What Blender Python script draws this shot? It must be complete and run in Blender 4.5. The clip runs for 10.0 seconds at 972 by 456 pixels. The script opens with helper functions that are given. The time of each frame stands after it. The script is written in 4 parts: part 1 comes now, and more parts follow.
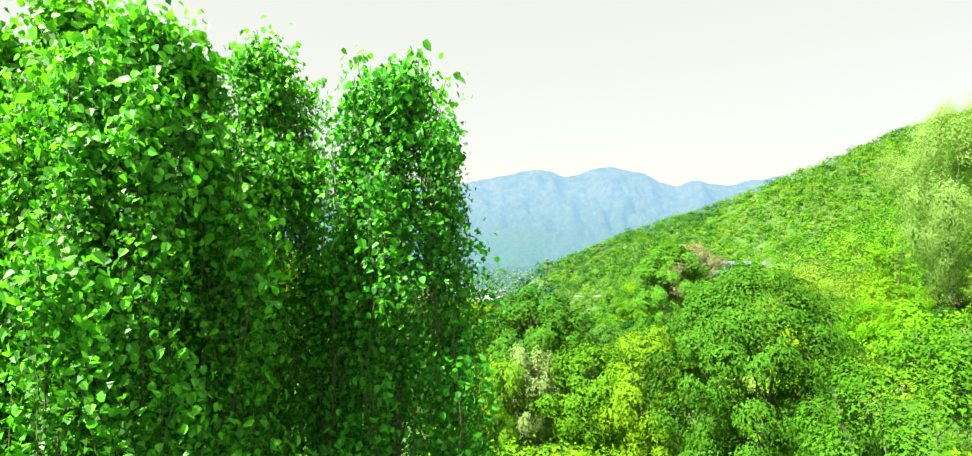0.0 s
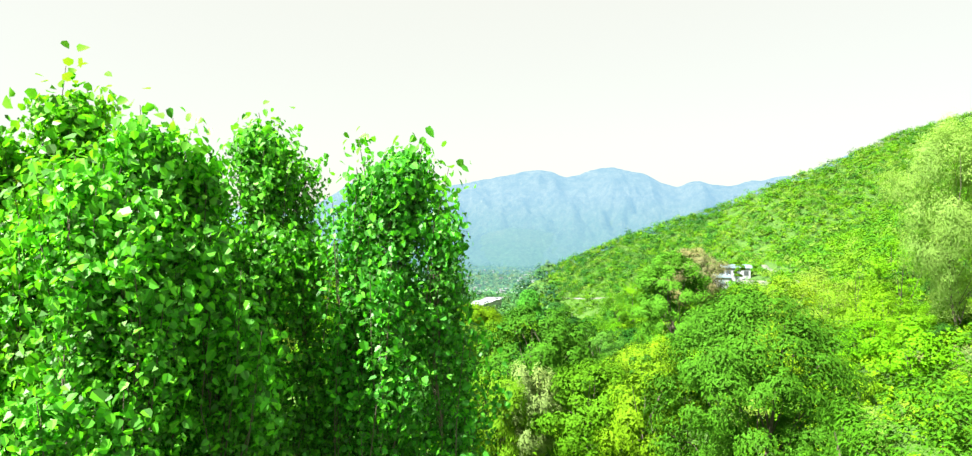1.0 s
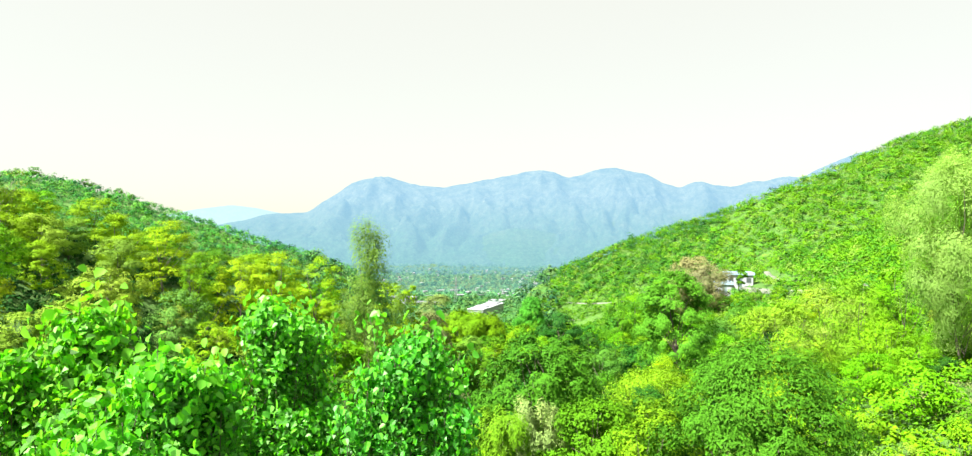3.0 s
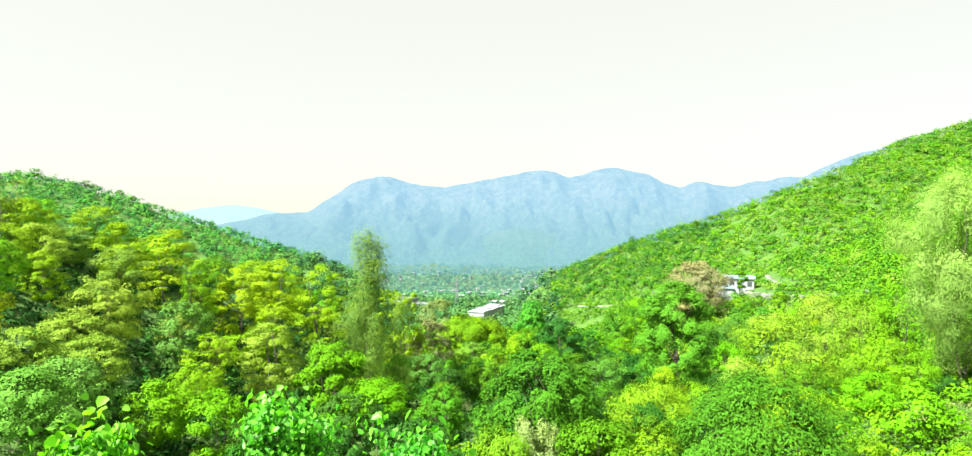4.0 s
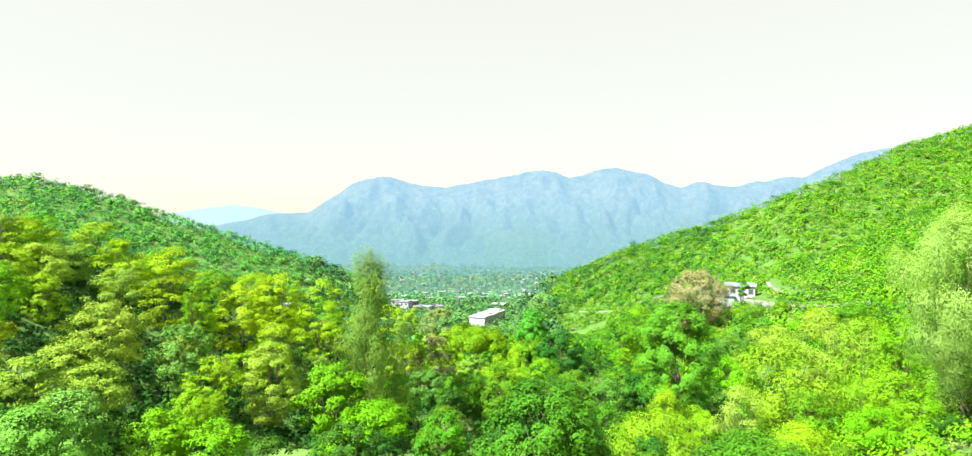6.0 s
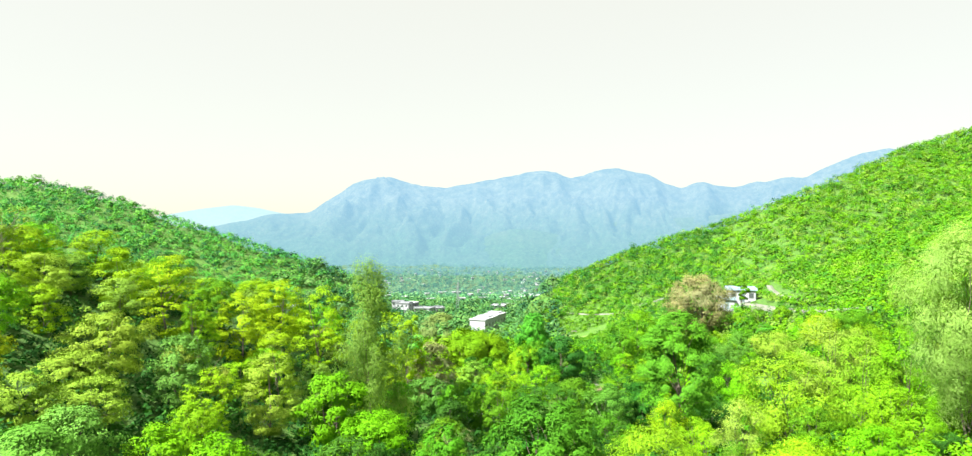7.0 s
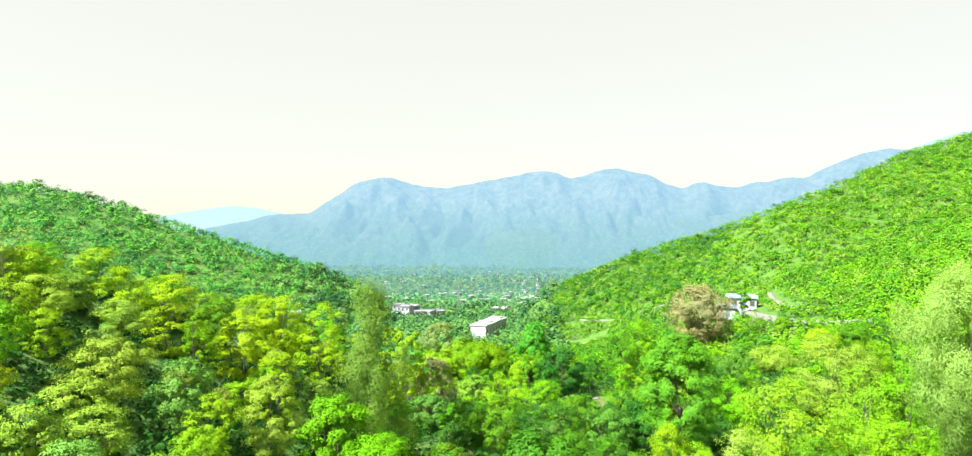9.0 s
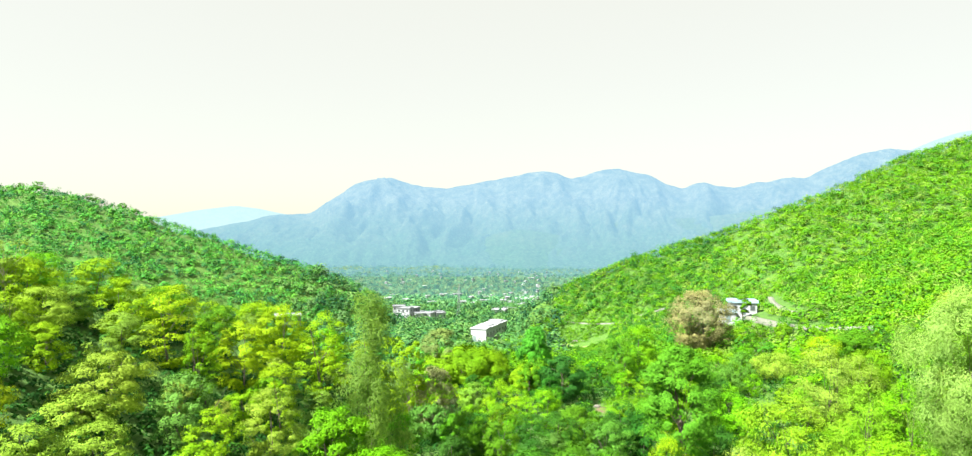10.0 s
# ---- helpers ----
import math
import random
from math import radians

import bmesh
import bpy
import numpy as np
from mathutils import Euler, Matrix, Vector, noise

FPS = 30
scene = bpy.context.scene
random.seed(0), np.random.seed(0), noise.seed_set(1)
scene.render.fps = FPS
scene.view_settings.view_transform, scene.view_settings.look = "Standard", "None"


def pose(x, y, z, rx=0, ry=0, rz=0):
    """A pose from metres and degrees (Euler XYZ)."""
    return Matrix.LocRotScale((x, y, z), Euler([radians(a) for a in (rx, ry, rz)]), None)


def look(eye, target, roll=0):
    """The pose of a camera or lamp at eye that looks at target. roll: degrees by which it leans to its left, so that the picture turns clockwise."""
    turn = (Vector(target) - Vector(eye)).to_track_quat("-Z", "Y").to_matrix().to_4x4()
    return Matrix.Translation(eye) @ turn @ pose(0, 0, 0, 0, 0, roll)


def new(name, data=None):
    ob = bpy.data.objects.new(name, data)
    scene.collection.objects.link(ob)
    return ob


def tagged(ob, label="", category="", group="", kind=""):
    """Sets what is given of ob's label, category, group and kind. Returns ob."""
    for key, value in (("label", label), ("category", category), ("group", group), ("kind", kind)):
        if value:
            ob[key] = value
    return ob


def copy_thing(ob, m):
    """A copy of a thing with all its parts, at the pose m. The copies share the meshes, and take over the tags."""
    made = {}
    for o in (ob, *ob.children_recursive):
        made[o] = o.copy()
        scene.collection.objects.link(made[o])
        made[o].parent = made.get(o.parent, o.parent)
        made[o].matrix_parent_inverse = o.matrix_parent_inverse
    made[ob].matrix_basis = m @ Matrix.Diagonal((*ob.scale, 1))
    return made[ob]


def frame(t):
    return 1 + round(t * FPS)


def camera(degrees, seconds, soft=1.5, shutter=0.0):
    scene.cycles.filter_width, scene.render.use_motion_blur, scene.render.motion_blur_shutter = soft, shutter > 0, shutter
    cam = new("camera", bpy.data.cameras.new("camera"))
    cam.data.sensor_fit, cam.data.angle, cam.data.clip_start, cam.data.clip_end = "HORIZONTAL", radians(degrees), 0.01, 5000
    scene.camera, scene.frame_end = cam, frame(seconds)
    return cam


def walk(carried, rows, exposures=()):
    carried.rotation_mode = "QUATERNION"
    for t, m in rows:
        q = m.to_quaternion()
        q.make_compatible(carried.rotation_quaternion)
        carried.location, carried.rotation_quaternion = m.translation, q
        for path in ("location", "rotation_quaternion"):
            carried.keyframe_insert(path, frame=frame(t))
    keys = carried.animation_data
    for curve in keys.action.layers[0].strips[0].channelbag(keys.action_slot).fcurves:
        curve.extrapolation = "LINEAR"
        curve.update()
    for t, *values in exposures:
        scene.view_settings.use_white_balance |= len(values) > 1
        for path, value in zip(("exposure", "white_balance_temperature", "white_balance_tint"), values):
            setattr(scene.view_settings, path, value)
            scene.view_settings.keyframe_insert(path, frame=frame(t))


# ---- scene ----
cam = camera(74.0, 10.0, soft=1.3)
METRES, EYE, TILT, LEAN, TURN = 9.0, 12.0, 0.0, 0.0, 0.0
ROWS = [
    (0.0, 0.0, 0.0, 0.0, 0.0, 0.1, -0.0),
    (0.5, -0.0004, 0.002, 0.0429, 0.03, 0.102, -0.03),
    (1.0, -0.0023, 0.0037, 0.0848, 0.06, 0.084, -0.11),
    (1.5, -0.005, 0.0031, 0.1307, 0.12, 0.075, -0.14),
    (2.0, -0.0073, -0.0011, 0.1718, 0.17, 0.077, -0.17),
    (2.5, -0.0089, -0.0012, 0.2127, 0.18, 0.07, -0.2),
    (3.0, -0.0108, -0.0017, 0.2622, 0.24, 0.07, -0.21),
    (4.5, -0.0131, -0.0017, 0.4156, 0.32, 0.031, -0.26),
    (5.0, -0.0151, -0.0008, 0.4654, 0.33, 0.022, -0.26),
    (5.5, -0.0174, 0.0005, 0.5152, 0.35, 0.032, -0.25),
    (7.0, -0.0183, 0.0097, 0.6602, 0.41, 0.045, -0.25),
    (7.5, -0.0208, 0.0101, 0.7082, 0.43, 0.035, -0.23),
    (8.0, -0.0208, 0.0095, 0.7543, 0.45, 0.037, -0.23),
    (8.5, -0.0218, 0.0071, 0.8158, 0.45, 0.045, -0.22),
    (9.0, -0.0224, 0.0086, 0.873, 0.46, 0.054, -0.21),
    (9.5, -0.0245, 0.0107, 0.937, 0.47, 0.052, -0.2),
    (10.0, -0.0264, 0.0126, 0.9987, 0.48, 0.05, -0.2),
]
walk(cam, [(t, pose(0, 0, EYE, TILT, LEAN, TURN) @ pose(METRES * x, METRES * y, METRES * z, 90 + pitch, roll, yaw)) for t, x, y, z, yaw, pitch, roll in ROWS],
     [(0.0, 2.19), (0.4, 2.24), (1.0, 2.25), (10.0, 2.21)])

# ---- light ----
SUN_FROM = Vector((-0.56, -0.33, 0.80)).normalized()
world = bpy.data.worlds.new("sky")
world.use_nodes = True
scene.world = world
wn = world.node_tree.nodes
sky = wn.new("ShaderNodeTexSky")
sky.sky_type = "NISHITA"
sky.sun_disc = False
sky.sun_elevation = math.asin(SUN_FROM.z)
sky.sun_rotation = math.atan2(SUN_FROM.x, SUN_FROM.y)
sky.air_density, sky.dust_density, sky.ozone_density = 1.0, 1.0, 1.0
wn["Background"].inputs["Strength"].default_value = 0.15
haze = wn.new("ShaderNodeMix")  # bright white summer haze over the blue sky
haze.data_type = "RGBA"
haze.inputs[0].default_value = 0.93
haze.inputs[7].default_value = (1.27, 1.245, 1.03, 1)
world.node_tree.links.new(sky.outputs[0], haze.inputs[6])
world.node_tree.links.new(haze.outputs[2], wn["Background"].inputs["Color"])
sun_data = bpy.data.lights.new("sun", "SUN")
sun_data.energy, sun_data.angle, sun_data.color = 5.0, radians(0.6), (1.0, 0.965, 0.88)
sun = new("sun", sun_data)
sun.matrix_world = look(SUN_FROM * 60, (0, 0, 0))


# ---- materials ----
def material(name, rough=0.8):
    m = bpy.data.materials.new(name)
    m.use_nodes = True
    nt = m.node_tree
    b = nt.nodes["Principled BSDF"]
    b.inputs["Roughness"].default_value = rough
    return m, nt, b


def ramp(nt, fac, stops):
    r = nt.nodes.new("ShaderNodeValToRGB")
    e = r.color_ramp.elements
    while len(e) < len(stops):
        e.new(0.5)
    for el, (p, c) in zip(e, stops):
        el.position, el.color = p, (*c, 1)
    nt.links.new(fac, r.inputs[0])
    return r.outputs[0]


def tex(nt, scale, detail=4, rough=0.6, coords="Object", kind="ShaderNodeTexNoise"):
    co = nt.nodes.new("ShaderNodeTexCoord")
    n = nt.nodes.new(kind)
    n.inputs["Scale"].default_value = scale
    if kind == "ShaderNodeTexNoise":
        n.inputs["Detail"].default_value, n.inputs["Roughness"].default_value = detail, rough
    nt.links.new(co.outputs[coords], n.inputs["Vector"])
    return n.outputs[0]


def mix(nt, a, b, fac, blend="MIX"):
    n = nt.nodes.new("ShaderNodeMix")
    n.data_type, n.blend_type = "RGBA", blend
    for sock, v in ((n.inputs[0], fac), (n.inputs[6], a), (n.inputs[7], b)):
        if isinstance(v, bpy.types.NodeSocket):
            nt.links.new(v, sock)
        elif isinstance(v, (int, float)):
            sock.default_value = v
        else:
            sock.default_value = (*v, 1)
    return n.outputs[2]


def bump(nt, b, height, strength, distance=0.05):
    n = nt.nodes.new("ShaderNodeBump")
    n.inputs["Strength"].default_value, n.inputs["Distance"].default_value = strength, distance
    nt.links.new(height, n.inputs["Height"])
    nt.links.new(n.outputs[0], b.inputs["Normal"])


def leaf_material(name, rough=0.5, see=0.4, gloss=0.3, spread=0.5, bright_tone=(1.08, 1.12, 0.9), tint=(1.0, 1.15, 0.65), tone=0.76):
    """Foliage: the tree's own colour, varied leaf by leaf; light passes through the blades."""
    m, nt, b = material(name, rough)
    info, geo = nt.nodes.new("ShaderNodeObjectInfo"), nt.nodes.new("ShaderNodeNewGeometry")
    island = geo.outputs["Random Per Island"]
    lo = 1 - spread
    vary = ramp(nt, island, [(0.0, [tone * lo] * 3), (0.6, [tone] * 3), (1.0, [tone * c for c in bright_tone])])
    colour = mix(nt, info.outputs["Color"], vary, 1.0, "MULTIPLY")
    patch = nt.nodes.new("ShaderNodeTexNoise")
    patch.inputs["Scale"].default_value, patch.inputs["Detail"].default_value = 0.075, 3
    nt.links.new(geo.outputs["Position"], patch.inputs["Vector"])
    colour = mix(nt, colour, ramp(nt, patch.outputs[0], [(0.32, (0.68, 0.78, 0.9)), (0.5, (1, 1, 1)), (0.68, (1.13, 1.13, 0.95))]), 1.0, "MULTIPLY")
    hue = nt.nodes.new("ShaderNodeHueSaturation")
    shift = nt.nodes.new("ShaderNodeMapRange")
    shift.inputs[3].default_value, shift.inputs[4].default_value = 0.496, 0.512
    nt.links.new(info.outputs["Random"], shift.inputs[0])
    nt.links.new(shift.outputs[0], hue.inputs["Hue"])
    nt.links.new(colour, hue.inputs["Color"])
    nt.links.new(hue.outputs[0], b.inputs["Base Color"])
    b.inputs["Specular IOR Level"].default_value = gloss
    tr = nt.nodes.new("ShaderNodeBsdfTranslucent")
    warm = mix(nt, hue.outputs[0], tint, 1.0, "MULTIPLY")
    nt.links.new(warm, tr.inputs["Color"])
    ms = nt.nodes.new("ShaderNodeMixShader")
    ms.inputs[0].default_value = see
    nt.links.new(b.outputs[0], ms.inputs[1])
    nt.links.new(tr.outputs[0], ms.inputs[2])
    nt.links.new(ms.outputs[0], nt.nodes["Material Output"].inputs["Surface"])
    return m


def plain(name, low, high, scale, rough=0.85, relief=0.3, distance=0.02):
    m, nt, b = material(name, rough)
    n = tex(nt, scale)
    coarse = tex(nt, scale * 0.13)
    c = mix(nt, ramp(nt, n, [(0.3, low), (0.7, high)]), ramp(nt, coarse, [(0.35, low), (0.65, high)]), 0.4)
    nt.links.new(c, b.inputs["Base Color"])
    bump(nt, b, n, relief, distance)
    return m


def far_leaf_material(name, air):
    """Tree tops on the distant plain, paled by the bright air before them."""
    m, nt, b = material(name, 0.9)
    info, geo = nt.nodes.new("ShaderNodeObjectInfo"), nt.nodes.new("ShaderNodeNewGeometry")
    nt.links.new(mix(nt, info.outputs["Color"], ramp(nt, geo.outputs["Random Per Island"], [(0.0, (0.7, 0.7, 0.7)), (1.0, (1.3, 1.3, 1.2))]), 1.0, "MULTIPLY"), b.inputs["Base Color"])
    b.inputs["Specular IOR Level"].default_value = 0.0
    # Emission in the colour air lays the haze over the leaves.
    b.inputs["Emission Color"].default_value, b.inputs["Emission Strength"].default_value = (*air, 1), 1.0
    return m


LEAF = leaf_material("leaf", rough=0.7, see=0.13, gloss=0.06, spread=0.25)
LEAF_GUM = leaf_material("gum_leaf", rough=0.6, see=0.52, gloss=0.12, spread=0.15, tint=(1.0, 1.05, 0.8))
# Poplar leaves: dark and bright tones put shade and sunlight into the colour.
LEAF_GLOSSY = leaf_material("poplar_leaf", rough=0.44, see=0.50, gloss=0.34, spread=0.7, bright_tone=(1.8, 1.4, 0.8), tint=(0.98, 1.25, 0.30), tone=1.08)
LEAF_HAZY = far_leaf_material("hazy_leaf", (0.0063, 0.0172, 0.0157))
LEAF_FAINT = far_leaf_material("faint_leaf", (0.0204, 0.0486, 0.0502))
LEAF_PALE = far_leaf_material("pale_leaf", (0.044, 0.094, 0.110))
BARK = plain("bark", (0.045, 0.038, 0.026), (0.115, 0.095, 0.068), 14)
BARK_PALE = plain("pale_bark", (0.20, 0.18, 0.14), (0.38, 0.34, 0.28), 9)
PLASTER = plain("whitewash", (0.24, 0.26, 0.28), (0.36, 0.38, 0.40), 1.3, relief=0.1)
CONCRETE = plain("concrete", (0.11, 0.125, 0.14), (0.20, 0.215, 0.23), 1.0, relief=0.15)
STONE = plain("stone", (0.09, 0.095, 0.08), (0.175, 0.18, 0.155), 3.0, relief=0.5)
DIRT = plain("pale_dirt", (0.085, 0.095, 0.07), (0.155, 0.165, 0.13), 1.2, relief=0.3)
# Window tone is lifted: reflected sky is put into the base colour.
GLASS_DARK = plain("dark_window", (0.035, 0.045, 0.05), (0.075, 0.085, 0.09), 2.0, rough=0.15, relief=0.0)
ROOF_BLUE = plain("painted_roof", (0.19, 0.28, 0.34), (0.29, 0.38, 0.44), 1.5, rough=0.5, relief=0.1)
WOOD = plain("painted_wood", (0.10, 0.16, 0.16), (0.18, 0.24, 0.24), 5.0, rough=0.6)


def ground_material():
    """Bright short grass with stony patches on the slopes; the far plain is dark with woods and gardens."""
    m, nt, b = material("hill_ground", 0.95)
    fine, mid, big = tex(nt, 1.6, 6), tex(nt, 0.16, 5), tex(nt, 0.02, 3)
    grass = ramp(nt, fine, [(0.32, (0.022, 0.070, 0.005)), (0.52, (0.046, 0.120, 0.006)), (0.72, (0.080, 0.170, 0.010))])
    soil = ramp(nt, fine, [(0.3, (0.08, 0.08, 0.045)), (0.7, (0.15, 0.145, 0.09))])
    patch = ramp(nt, mid, [(0.66, (0, 0, 0)), (0.78, (0.7, 0.7, 0.7))])
    c = mix(nt, grass, soil, patch)
    c = mix(nt, c, (0.034, 0.100, 0.006), ramp(nt, big, [(0.4, (0, 0, 0)), (0.6, (0.6, 0.6, 0.6))]))
    co, sep = nt.nodes.new("ShaderNodeTexCoord"), nt.nodes.new("ShaderNodeSeparateXYZ")
    nt.links.new(co.outputs["Object"], sep.inputs[0])
    plain_y = nt.nodes.new("ShaderNodeMapRange")
    plain_y.inputs[1].default_value, plain_y.inputs[2].default_value = 260, 480
    nt.links.new(sep.outputs[1], plain_y.inputs[0])
    woods = ramp(nt, tex(nt, 0.05, 6), [(0.35, (0.010, 0.036, 0.012)), (0.55, (0.026, 0.074, 0.024)), (0.72, (0.070, 0.120, 0.045))])
    nt.links.new(mix(nt, c, woods, plain_y.outputs[0]), b.inputs["Base Color"])
    bump(nt, b, fine, 0.8, 0.3)
    return m


def mountain_material(name, shade, lit, woods, air, foot_air, z0, z1, grain=0.5):
    """Far slopes seen through kilometres of bright air, whose own light they take on: bare rock above, woods towards the foot."""
    m, nt, b = material(name, 1.0)
    # Shaded and sunlit rock tones are mixed into the colour by noise.
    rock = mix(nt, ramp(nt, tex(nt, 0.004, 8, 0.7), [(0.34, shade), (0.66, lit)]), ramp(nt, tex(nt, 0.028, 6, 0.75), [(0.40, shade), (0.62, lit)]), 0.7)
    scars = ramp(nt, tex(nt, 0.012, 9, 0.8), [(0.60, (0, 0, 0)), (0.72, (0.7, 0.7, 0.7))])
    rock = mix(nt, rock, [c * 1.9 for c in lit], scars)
    green = ramp(nt, tex(nt, 0.07, 5, 0.75), [(0.36, [c * 0.35 for c in woods]), (0.50, woods), (0.66, [c * 2.1 for c in woods])])
    co, sep = nt.nodes.new("ShaderNodeTexCoord"), nt.nodes.new("ShaderNodeSeparateXYZ")
    nt.links.new(co.outputs["Object"], sep.inputs[0])
    up = nt.nodes.new("ShaderNodeMapRange")
    up.inputs[1].default_value, up.inputs[2].default_value = z0, z1
    nt.links.new(sep.outputs[2], up.inputs[0])
    edge = nt.nodes.new("ShaderNodeMath")  # the tree line wanders
    edge.operation = "MULTIPLY_ADD"
    edge.inputs[1].default_value, edge.inputs[2].default_value = 0.9, -0.45
    nt.links.new(tex(nt, 0.009, 6, 0.7), edge.inputs[0])
    line = nt.nodes.new("ShaderNodeMath")
    line.operation, line.use_clamp = "ADD", True
    nt.links.new(up.outputs[0], line.inputs[0])
    nt.links.new(edge.outputs[0], line.inputs[1])
    c = mix(nt, green, rock, line.outputs[0])
    c = mix(nt, c, ramp(nt, tex(nt, 0.16, 3, 0.7), [(0.36, (0.45, 0.5, 0.55)), (0.64, (1.55, 1.5, 1.45))]), grain, "MULTIPLY")
    nt.links.new(c, b.inputs["Base Color"])
    b.inputs["Specular IOR Level"].default_value = 0.0
    bump(nt, b, tex(nt, 0.03, 8, 0.8), 1.0, 16)
    # Haze is added as a glow of the surface, blended from foot_air to air.
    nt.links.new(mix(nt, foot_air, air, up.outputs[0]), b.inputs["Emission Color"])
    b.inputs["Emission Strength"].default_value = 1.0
    return m


GROUND = ground_material()
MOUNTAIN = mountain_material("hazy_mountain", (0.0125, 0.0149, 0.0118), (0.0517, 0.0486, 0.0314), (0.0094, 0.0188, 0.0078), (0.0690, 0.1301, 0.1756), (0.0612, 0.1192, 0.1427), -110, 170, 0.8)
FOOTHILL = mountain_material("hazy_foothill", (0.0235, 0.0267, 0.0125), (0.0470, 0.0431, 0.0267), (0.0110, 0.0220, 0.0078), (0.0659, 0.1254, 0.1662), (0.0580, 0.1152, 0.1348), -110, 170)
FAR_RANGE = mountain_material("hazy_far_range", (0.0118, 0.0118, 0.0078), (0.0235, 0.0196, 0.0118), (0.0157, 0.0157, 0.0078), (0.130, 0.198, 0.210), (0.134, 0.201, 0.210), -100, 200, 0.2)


# ---- terrain ----
FLOOR_Y = [-400, 0, 30, 45, 60, 80, 130, 172, 230, 420, 1160, 2300, 2500, 2700, 2780, 2900, 5200]
FLOOR_Z = [25, 2, 1.5, 0, -2, -4, -9, -13, -18.6, -39, -102, -129, -128, -120, -190, -330, -420]
RIGHT_U = [-0.03, 0.03, 0.07, 0.16, 0.24, 0.32, 0.44, 0.54, 0.63, 0.75, 0.95, 1.4]
RIGHT_T = [-0.30, -0.15, -0.100, -0.062, -0.030, -0.008, 0.036, 0.075, 0.118, 0.153, 0.18, 0.2]
SPUR_U = [-1.3, -0.76, -0.63, -0.5, -0.35, -0.27, -0.2, -0.12]
SPUR_T = [0.03, 0.0, -0.035, -0.077, -0.108, -0.135, -0.16, -0.26]
LEFT_U = [-1.3, -0.76, -0.71, -0.637, -0.57, -0.503, -0.445, -0.378, -0.301, -0.224, -0.18, -0.14, -0.08]
LEFT_Z = [48, 41, 40, 36, 31, 24, 19, 13, 6, -1.5, -8, -30, -50]


def soft_max(a, b, k):
    d = np.clip(0.5 + 0.5 * (a - b) / k, 0, 1)
    return b + (a - b) * d + k * d * (1 - d)


def right_crest(u):
    """How far ahead the right hill's crest lies, by the bearing u = x / y."""
    return 238 - 22 * np.clip((u - 0.2) / 0.25, 0, 1) + 150 * np.clip(u - 0.5, 0, 0.6)


def height(x, y):
    """The ground's height: a valley that falls away ahead, a scrubby hill on its right, a wooded spur and a farther hill on its left."""
    x, y = np.asarray(x, float), np.asarray(y, float)
    floor = np.interp(y, FLOOR_Y, FLOOR_Z)
    right = 0.36 * np.maximum(0, x - 28) * np.clip((y - 20) / 60, 0, 1) * np.clip((700 - y) / 300, 0, 1)
    hump = 8.5 * np.exp(-((x - 34) ** 2 + (y - 28) ** 2) / 420)
    left = 0.55 * np.maximum(0, -x - 18 + 0.25 * np.clip(y - 60, 0, 40)) * np.clip((150 - y) / 50, 0, 1)
    far = np.maximum(y, 40.0)
    u = x / far
    z = floor + np.minimum(right, 60) + hump
    crest = 64 + 60 * np.clip(u + 0.75, 0, 0.5)
    top = 15.2 + np.interp(u, SPUR_U, SPUR_T) * crest
    spur = np.where(y < crest, np.minimum(floor + left, top), top - 0.30 * (y - crest))
    z = np.where(x < -10, np.maximum(z, spur), z)
    crest = right_crest(u)
    top = 21 + np.interp(u, RIGHT_U, RIGHT_T) * crest - 2.0
    hill = np.where(y < crest, top - 0.50 * (crest - y), top - 0.55 * (y - crest))
    z = soft_max(hill, z, 3.0)
    crest = 290.0
    top = np.interp(u, LEFT_U, LEFT_Z) - 2.0
    hill = np.where(y < crest, top - 0.42 * (crest - y), top - 0.5 * (y - crest))
    return soft_max(hill, z, 3.0)


def sheet(name, xs, ys, zs, mat):
    """A grid of points as one smooth surface."""
    n, k = xs.shape
    v = np.stack([xs, ys, zs], -1).reshape(-1, 3)
    i = np.arange(n * k).reshape(n, k)
    q = np.stack([i[:-1, :-1], i[:-1, 1:], i[1:, 1:], i[1:, :-1]], -1).reshape(-1, 4)
    me = quads(name, v, q, mat)
    me.polygons.foreach_set("use_smooth", np.ones(len(q), bool))
    return new(name, me)


def quads(name, v, q, mat):
    me = bpy.data.meshes.new(name)
    v, q = np.asarray(v, np.float32), np.asarray(q, np.int32)
    me.vertices.add(len(v))
    me.vertices.foreach_set("co", v.ravel())
    me.loops.add(q.size)
    me.loops.foreach_set("vertex_index", q.ravel())
    me.polygons.add(len(q))
    me.polygons.foreach_set("loop_start", np.arange(0, q.size, q.shape[1], dtype=np.int32))
    me.update(calc_edges=True)
    me.validate()
    me.materials.append(mat)
    return me


